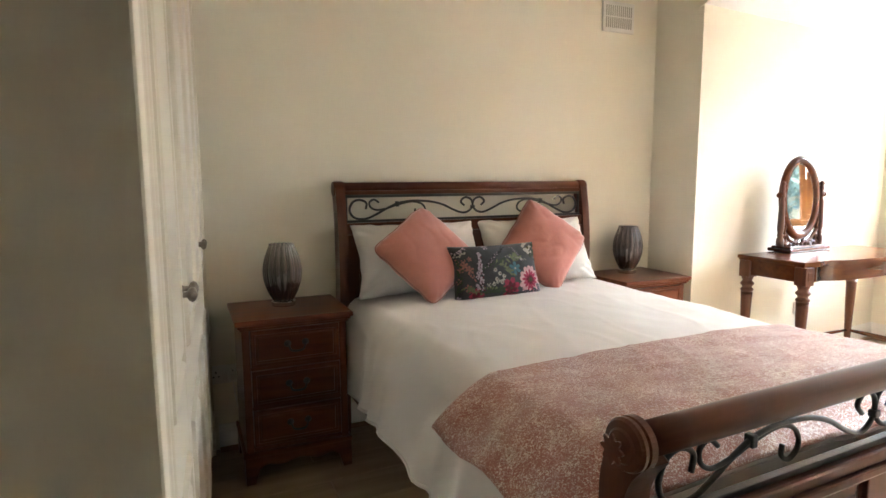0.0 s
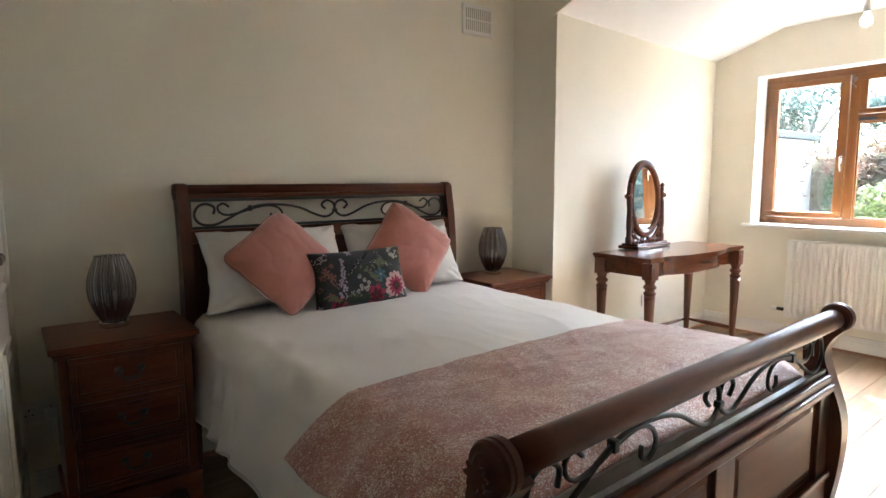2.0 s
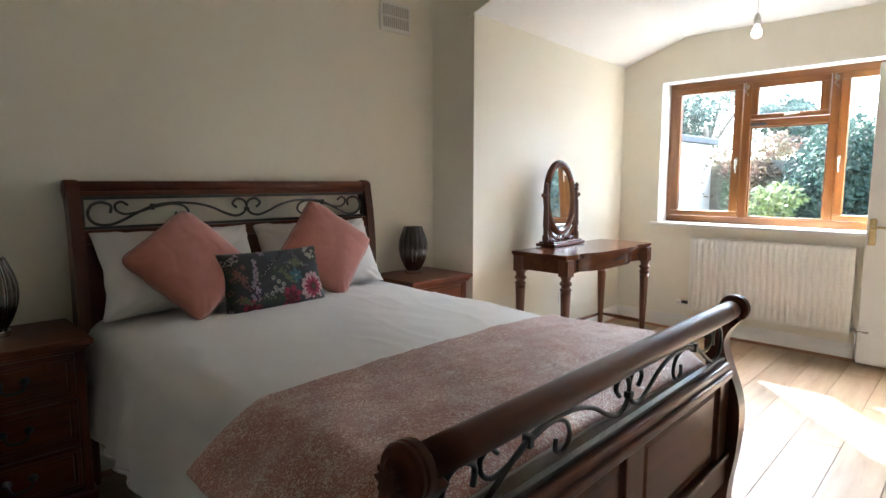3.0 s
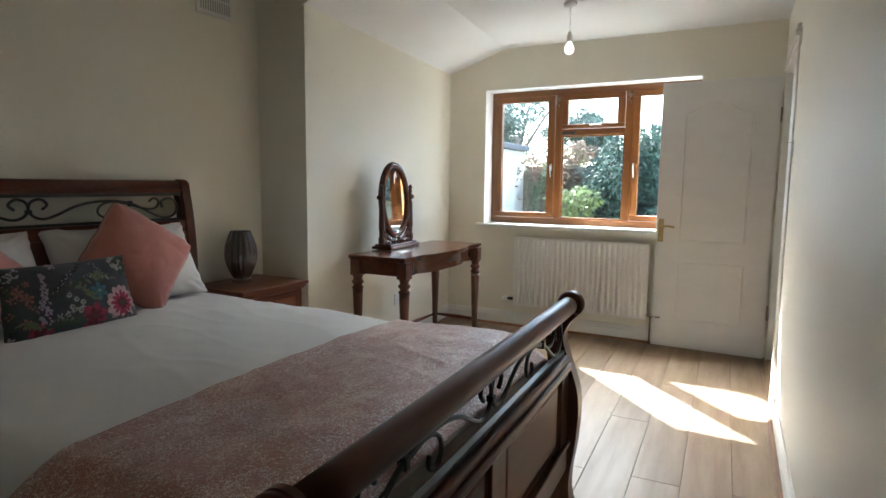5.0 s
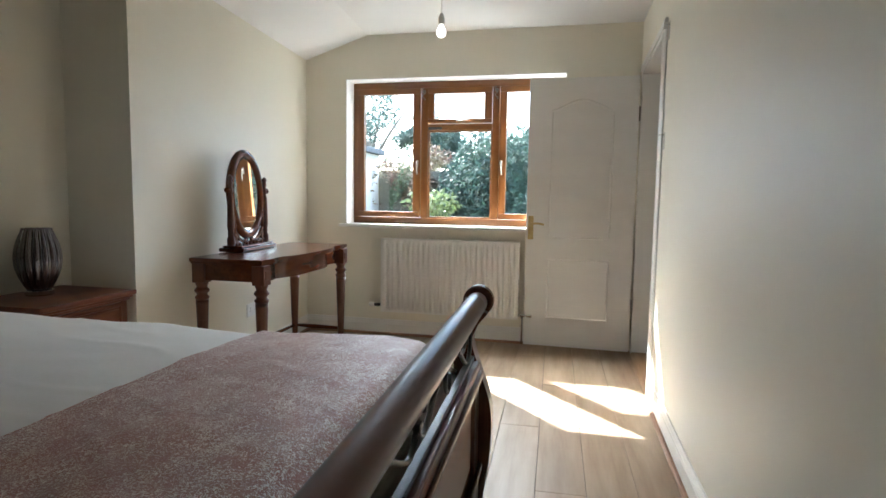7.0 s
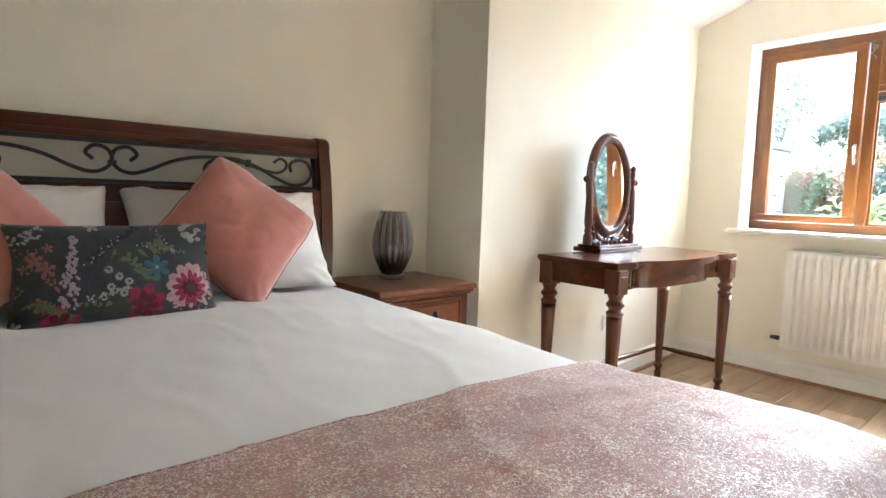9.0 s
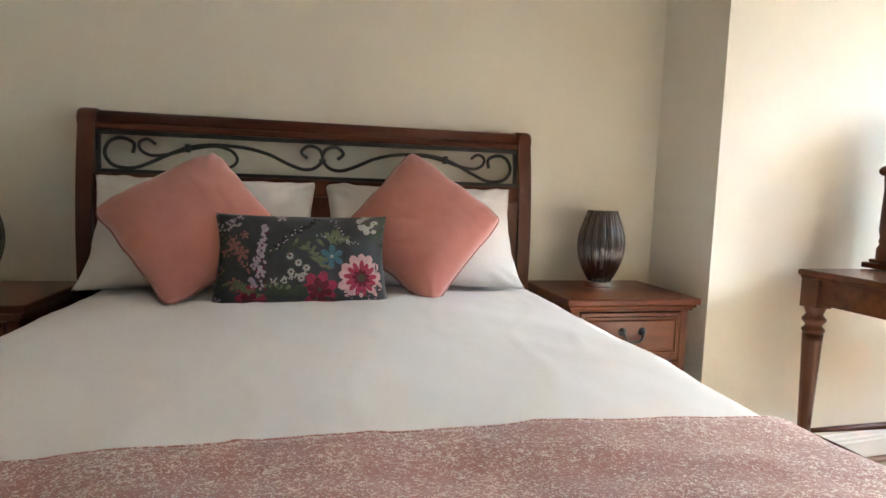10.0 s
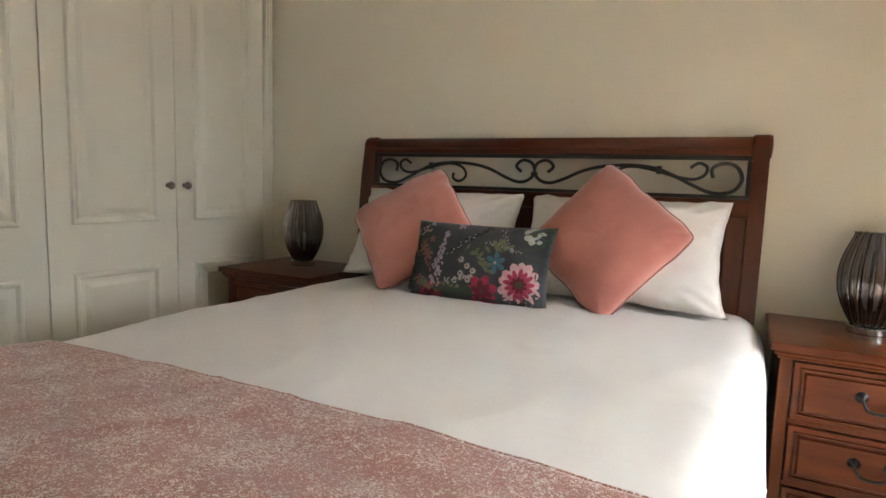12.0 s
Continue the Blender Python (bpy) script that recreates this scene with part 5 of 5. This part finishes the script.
def ring_mesh(a, c, r, depth, segs=72, k=14):
    b = bmesh.new()
    rings = []
    for i in range(segs):
        t = 2 * math.pi * i / segs
        n = Vector((math.cos(t) / a, 0, math.sin(t) / c)).normalized()
        p = Vector((a * math.cos(t), 0, c * math.sin(t)))
        rings.append([b.verts.new(p + n * (r * math.cos(2 * math.pi * j / k)) + Vector((0, depth * math.sin(2 * math.pi * j / k), 0))) for j in range(k)])
    for i in range(segs):
        lo, hi = rings[i], rings[(i + 1) % segs]
        for j in range(k):
            b.faces.new((lo[j], lo[(j + 1) % k], hi[(j + 1) % k], hi[j]))
    return b


vanity_mirror()


# ---- garden ----
# unseen pale concrete slab, added to reflect sunlight up through the window
BOUNCE_PAVING = mat("pale bounce paving", (0.42, 0.42, 0.41), (0.33, 0.33, 0.31), 0.8, (3, 3, 3), 6, 0.4, (40, 40, 40))
structure("bounce_pavement", box(3.76, 6.2, -8, 8, -0.24, -0.2), BOUNCE_PAVING, "unseen pale paving added to bounce daylight indoors")
structure("ground", box(3.76, 400, -300, 300, -0.5, -0.25), GRASS, "green lawn")


def leaves(centre, radii, n, size, seed, gap=0.15, holes=1.3):
    rng = random.Random(seed)
    vs, fs = [], []
    c = Vector(centre)
    while len(fs) < n:
        d = Vector((rng.gauss(0, 1), rng.gauss(0, 1), rng.gauss(0, 1))).normalized()
        k = noise.noise(d * 2.3 + Vector((seed, 0, 0)))
        rr = (rng.random() ** 0.45) * (1 + 0.35 * k)
        p = c + Vector((d.x * radii[0], d.y * radii[1], d.z * radii[2])) * rr
        if noise.noise(p * holes + Vector((seed * 2.0, 5, 1))) < -gap:
            continue
        if p.z < -0.2:
            continue
        u = Vector((rng.gauss(0, 1), rng.gauss(0, 1), rng.gauss(0, 1))).normalized()
        w = u.orthogonal().normalized()
        s = size * rng.uniform(0.6, 1.3)
        i = len(vs)
        vs += [p - u * s, p + w * s * 0.45, p + u * s, p - w * s * 0.45]
        fs.append((i, i + 1, i + 2, i + 3))
    me = bpy.data.meshes.new("crown")
    me.from_pydata([tuple(v) for v in vs], [], fs)
    return me


def leafmat(name, c1, c2, trans=0.25):
    m = mat(name, c1, c2, 0.65, (2.5, 2.5, 2.5), 5, spec=0.22)
    nt = m.node_tree
    b = nt.nodes["Principled BSDF"]
    g = nt.nodes.new("ShaderNodeNewGeometry")
    hsv = nt.nodes.new("ShaderNodeHueSaturation")
    rg = nt.nodes.new("ShaderNodeMapRange")
    rg.inputs["To Min"].default_value, rg.inputs["To Max"].default_value = 0.6, 1.5
    nt.links.new(g.outputs["Random Per Island"], rg.inputs["Value"])
    nt.links.new(rg.outputs[0], hsv.inputs["Value"])
    nt.links.new(b.inputs["Base Color"].links[0].from_socket, hsv.inputs["Color"])
    nt.links.new(hsv.outputs[0], b.inputs["Base Color"])
    t = nt.nodes.new("ShaderNodeBsdfTranslucent")
    nt.links.new(hsv.outputs[0], t.inputs["Color"])
    mx = nt.nodes.new("ShaderNodeMixShader")
    mx.inputs[0].default_value = trans
    out = nt.nodes["Material Output"]
    nt.links.new(b.outputs[0], mx.inputs[1])
    nt.links.new(t.outputs[0], mx.inputs[2])
    nt.links.new(mx.outputs[0], out.inputs["Surface"])
    return m


DKLEAF = leafmat("dark evergreen leaf", (0.035, 0.068, 0.052), (0.07, 0.115, 0.08), 0.4)
LTLEAF = leafmat("light green leaf", (0.12, 0.16, 0.05), (0.18, 0.21, 0.09), 0.35)
REDLEAF = leafmat("pink tipped leaf", (0.20, 0.10, 0.08), (0.17, 0.16, 0.09), 0.35)
PALELEAF = leafmat("pale green leaf", (0.12, 0.15, 0.08), (0.08, 0.11, 0.06), 0.3)
BLUELEAF = leafmat("bluish green leaf", (0.05, 0.085, 0.075), (0.085, 0.12, 0.095), 0.45)
BARK = mat("grey bark", (0.12, 0.10, 0.08), (0.2, 0.17, 0.14), 0.85, (8, 8, 2), 5, 0.5, (30, 30, 8))


def tree(name, at, trunk_h, crowns, material, label, category, n, size, seed, trunk_r=0.06, gap=0.15):
    t = thing(name, (at[0], at[1], -0.26), label, category)
    rng = random.Random(seed)
    b = tube(smooth_path([(0, 0, 0), (0.03, 0.02, trunk_h * 0.5), (0.0, 0.05, trunk_h)]), lambda k: trunk_r * (1 - 0.45 * k), 10)
    for i in range(5):
        a = rng.uniform(0, 6.28)
        q = Vector((math.cos(a), math.sin(a), rng.uniform(0.8, 1.5))) * trunk_h * 0.35
        tube(smooth_path([(0, 0.03, trunk_h * 0.75), (q.x * 0.5, q.y * 0.5, trunk_h * 0.8 + q.z * 0.5), (q.x, q.y, trunk_h * 0.8 + q.z)]), lambda k: trunk_r * 0.45 * (1 - 0.7 * k), 7, bm=b)
    part("trunk", b, BARK, t, smooth=True)
    for k, (c, r) in enumerate(crowns):
        me = leaves((c[0], c[1], c[2] + 0.26), r, n // len(crowns), size, seed + k, gap)
        me.materials.append(material)
        o = new("crown", me)
        o.parent = t
    return t


tree("evergreen_tree", (9.0, -1.35), 1.2, [((0, 0.62, 1.1), (0.8, 0.62, 1.15)), ((0.1, 0.05, 1.1), (0.8, 0.6, 1.2)), ((-0.1, 0.35, 0.5), (0.8, 0.9, 0.8))], DKLEAF, "dense dark evergreen by the fence", "tree", 42000, 0.045, 11, 0.09, 0.7)
tree("rounded_shrub", (8.0, -2.1), 0.5, [((0, 0, 0.55), (0.6, 0.75, 0.75))], DKLEAF, "clipped evergreen shrub in front of the hedge", "shrub", 9000, 0.035, 23, 0.04, 0.4)
tree("small_maple", (8.0, -0.15), 0.9, [((0, 0.0, 0.95), (0.4, 0.45, 0.3)), ((0.1, 0.25, 0.65), (0.3, 0.25, 0.25))], LTLEAF, "small tree with broad light green leaves", "tree", 1000, 0.06, 31, 0.022, 0.0)
tree("photinia_shrub", (9.0, 0.75), 1.0, [((0, 0, 1.35), (0.4, 0.55, 0.45)), ((0.1, -0.55, 1.65), (0.4, 0.5, 0.35))], REDLEAF, "pink tipped shrub near the fence", "shrub", 2600, 0.04, 41, 0.03, 0.05)
tree("variegated_shrub", (7.2, -0.75), 0.3, [((0, 0, 0.15), (0.35, 0.4, 0.4))], PALELEAF, "low pale leaved shrub", "shrub", 2200, 0.035, 51, 0.02, 0.1)
tree("blue_green_shrub", (8.6, -0.35), 0.5, [((0, 0.0, 0.4), (0.5, 0.7, 0.75))], BLUELEAF, "bluish green shrub in shade", "shrub", 7000, 0.04, 61, 0.03, 0.4)
tree("climbing_shrub", (8.8, 0.55), 0.6, [((0, 0.0, 0.75), (0.3, 0.28, 0.85))], PALELEAF, "loose climbing shrub on the fence", "shrub", 3000, 0.035, 65, 0.03, 0.1)
tree("tall_hedge", (9.6, -5.2), 1.2, [((0, 0.9, 1.7), (0.9, 2.0, 2.1)), ((0.2, -1.8, 1.8), (0.9, 2.0, 2.2))], BLUELEAF, "tall bluish green hedge along the garden", "hedge", 16000, 0.085, 91, 0.09, 0.35)
tree("garden_tree", (13.5, 2.9), 2.8, [((0, 0.3, 2.9), (1.3, 1.2, 1.9)), ((0.5, -1.5, 2.5), (1.2, 0.9, 0.7))], BLUELEAF, "tall airy tree beyond the fence", "tree", 13000, 0.065, 71, 0.14, 0.0)
tree("distant_tree", (19.0, -1.0), 2.2, [((0, -0.6, 2.4), (2.5, 2.2, 1.1))], BLUELEAF, "distant tree beyond the garden", "tree", 7000, 0.09, 81, 0.16, -0.05)

outhouse = thing("outhouse", (8.4, 1.15, -0.25), "low white rendered outhouse with a dark flat roof", "outhouse")
part("wall", box(-0.75, 0.75, 0, 3.0, 0, 2.10), RENDER, outhouse, "white rendered wall")
part("roof", box(-0.80, 0.80, -0.10, 3.1, 2.10, 2.20, 0.01), LEAD, outhouse, "dark felt roof")

fence = thing("garden_fence", (9.3, 0, -0.25), "weathered horizontal board garden fence", "fence")
for i in range(9):
    fy = 4.0 - 1.83 * i
    part("post", box(-0.05, 0.05, fy - 0.05, fy + 0.05, 0, 1.85, 0.005), FENCE, fence)
    for k in range(9):
        ob = part("board", box(-0.062, -0.047, fy - 1.78, fy - 0.05, 0.06 + 0.195 * k, 0.06 + 0.195 * k + 0.205, 0.003), FENCE, fence)
        ob.matrix_basis = pose(0.006 * (k % 2), 0, 0)


# ---- floor planks ----
def planks():
    ang = radians(1.7)
    width, length = 0.193, 1.285
    rng = random.Random(5)
    org = Vector((1.2, -2.628, 0))
    ca, sa = math.cos(ang), math.sin(ang)
    meshes = {}

    def piece(L, Wd):
        key = (round(L, 3), round(Wd, 3))
        if key not in meshes:
            g, e = 0.0009, 0.0016
            b = bmesh.new()
            lo = [b.verts.new(p) for p in ((g, g, -0.011), (L - g, g, -0.011), (L - g, Wd - g, -0.011), (g, Wd - g, -0.011))]
            md = [b.verts.new((v.co.x, v.co.y, -e)) for v in lo]
            hi = [b.verts.new(p) for p in ((g + e, g + e, 0), (L - g - e, g + e, 0), (L - g - e, Wd - g - e, 0), (g + e, Wd - g - e, 0))]
            b.faces.new(hi)
            for r0, r1 in ((lo, md), (md, hi)):
                for i in range(4):
                    b.faces.new((r0[i], r0[(i + 1) % 4], r1[(i + 1) % 4], r1[i]))
            meshes[key] = finish("plank", b, PLANK)
        return meshes[key]

    for row in range(-9, 16):
        v = row * width
        shift = (0.53 + row * 0.49) % 1.0 * length
        for col in range(-4, 3):
            u = col * length + shift
            c = org + Vector(((u + length / 2) * ca - (v + width / 2) * sa, (u + length / 2) * sa + (v + width / 2) * ca, 0))
            if not (-3.3 < c.x < 4.0 and -4.4 < c.y < 0.1):
                continue
            if c.x > -0.2 and c.y < -3.2 and c.x < 2.3:
                continue
            ob = new("plank", piece(length, width))
            ob.parent = floor
            p = org + Vector((u * ca - v * sa, u * sa + v * ca, 0))
            ob.matrix_basis = pose(p.x, p.y, 0, 0, 0, 1.7)


planks()
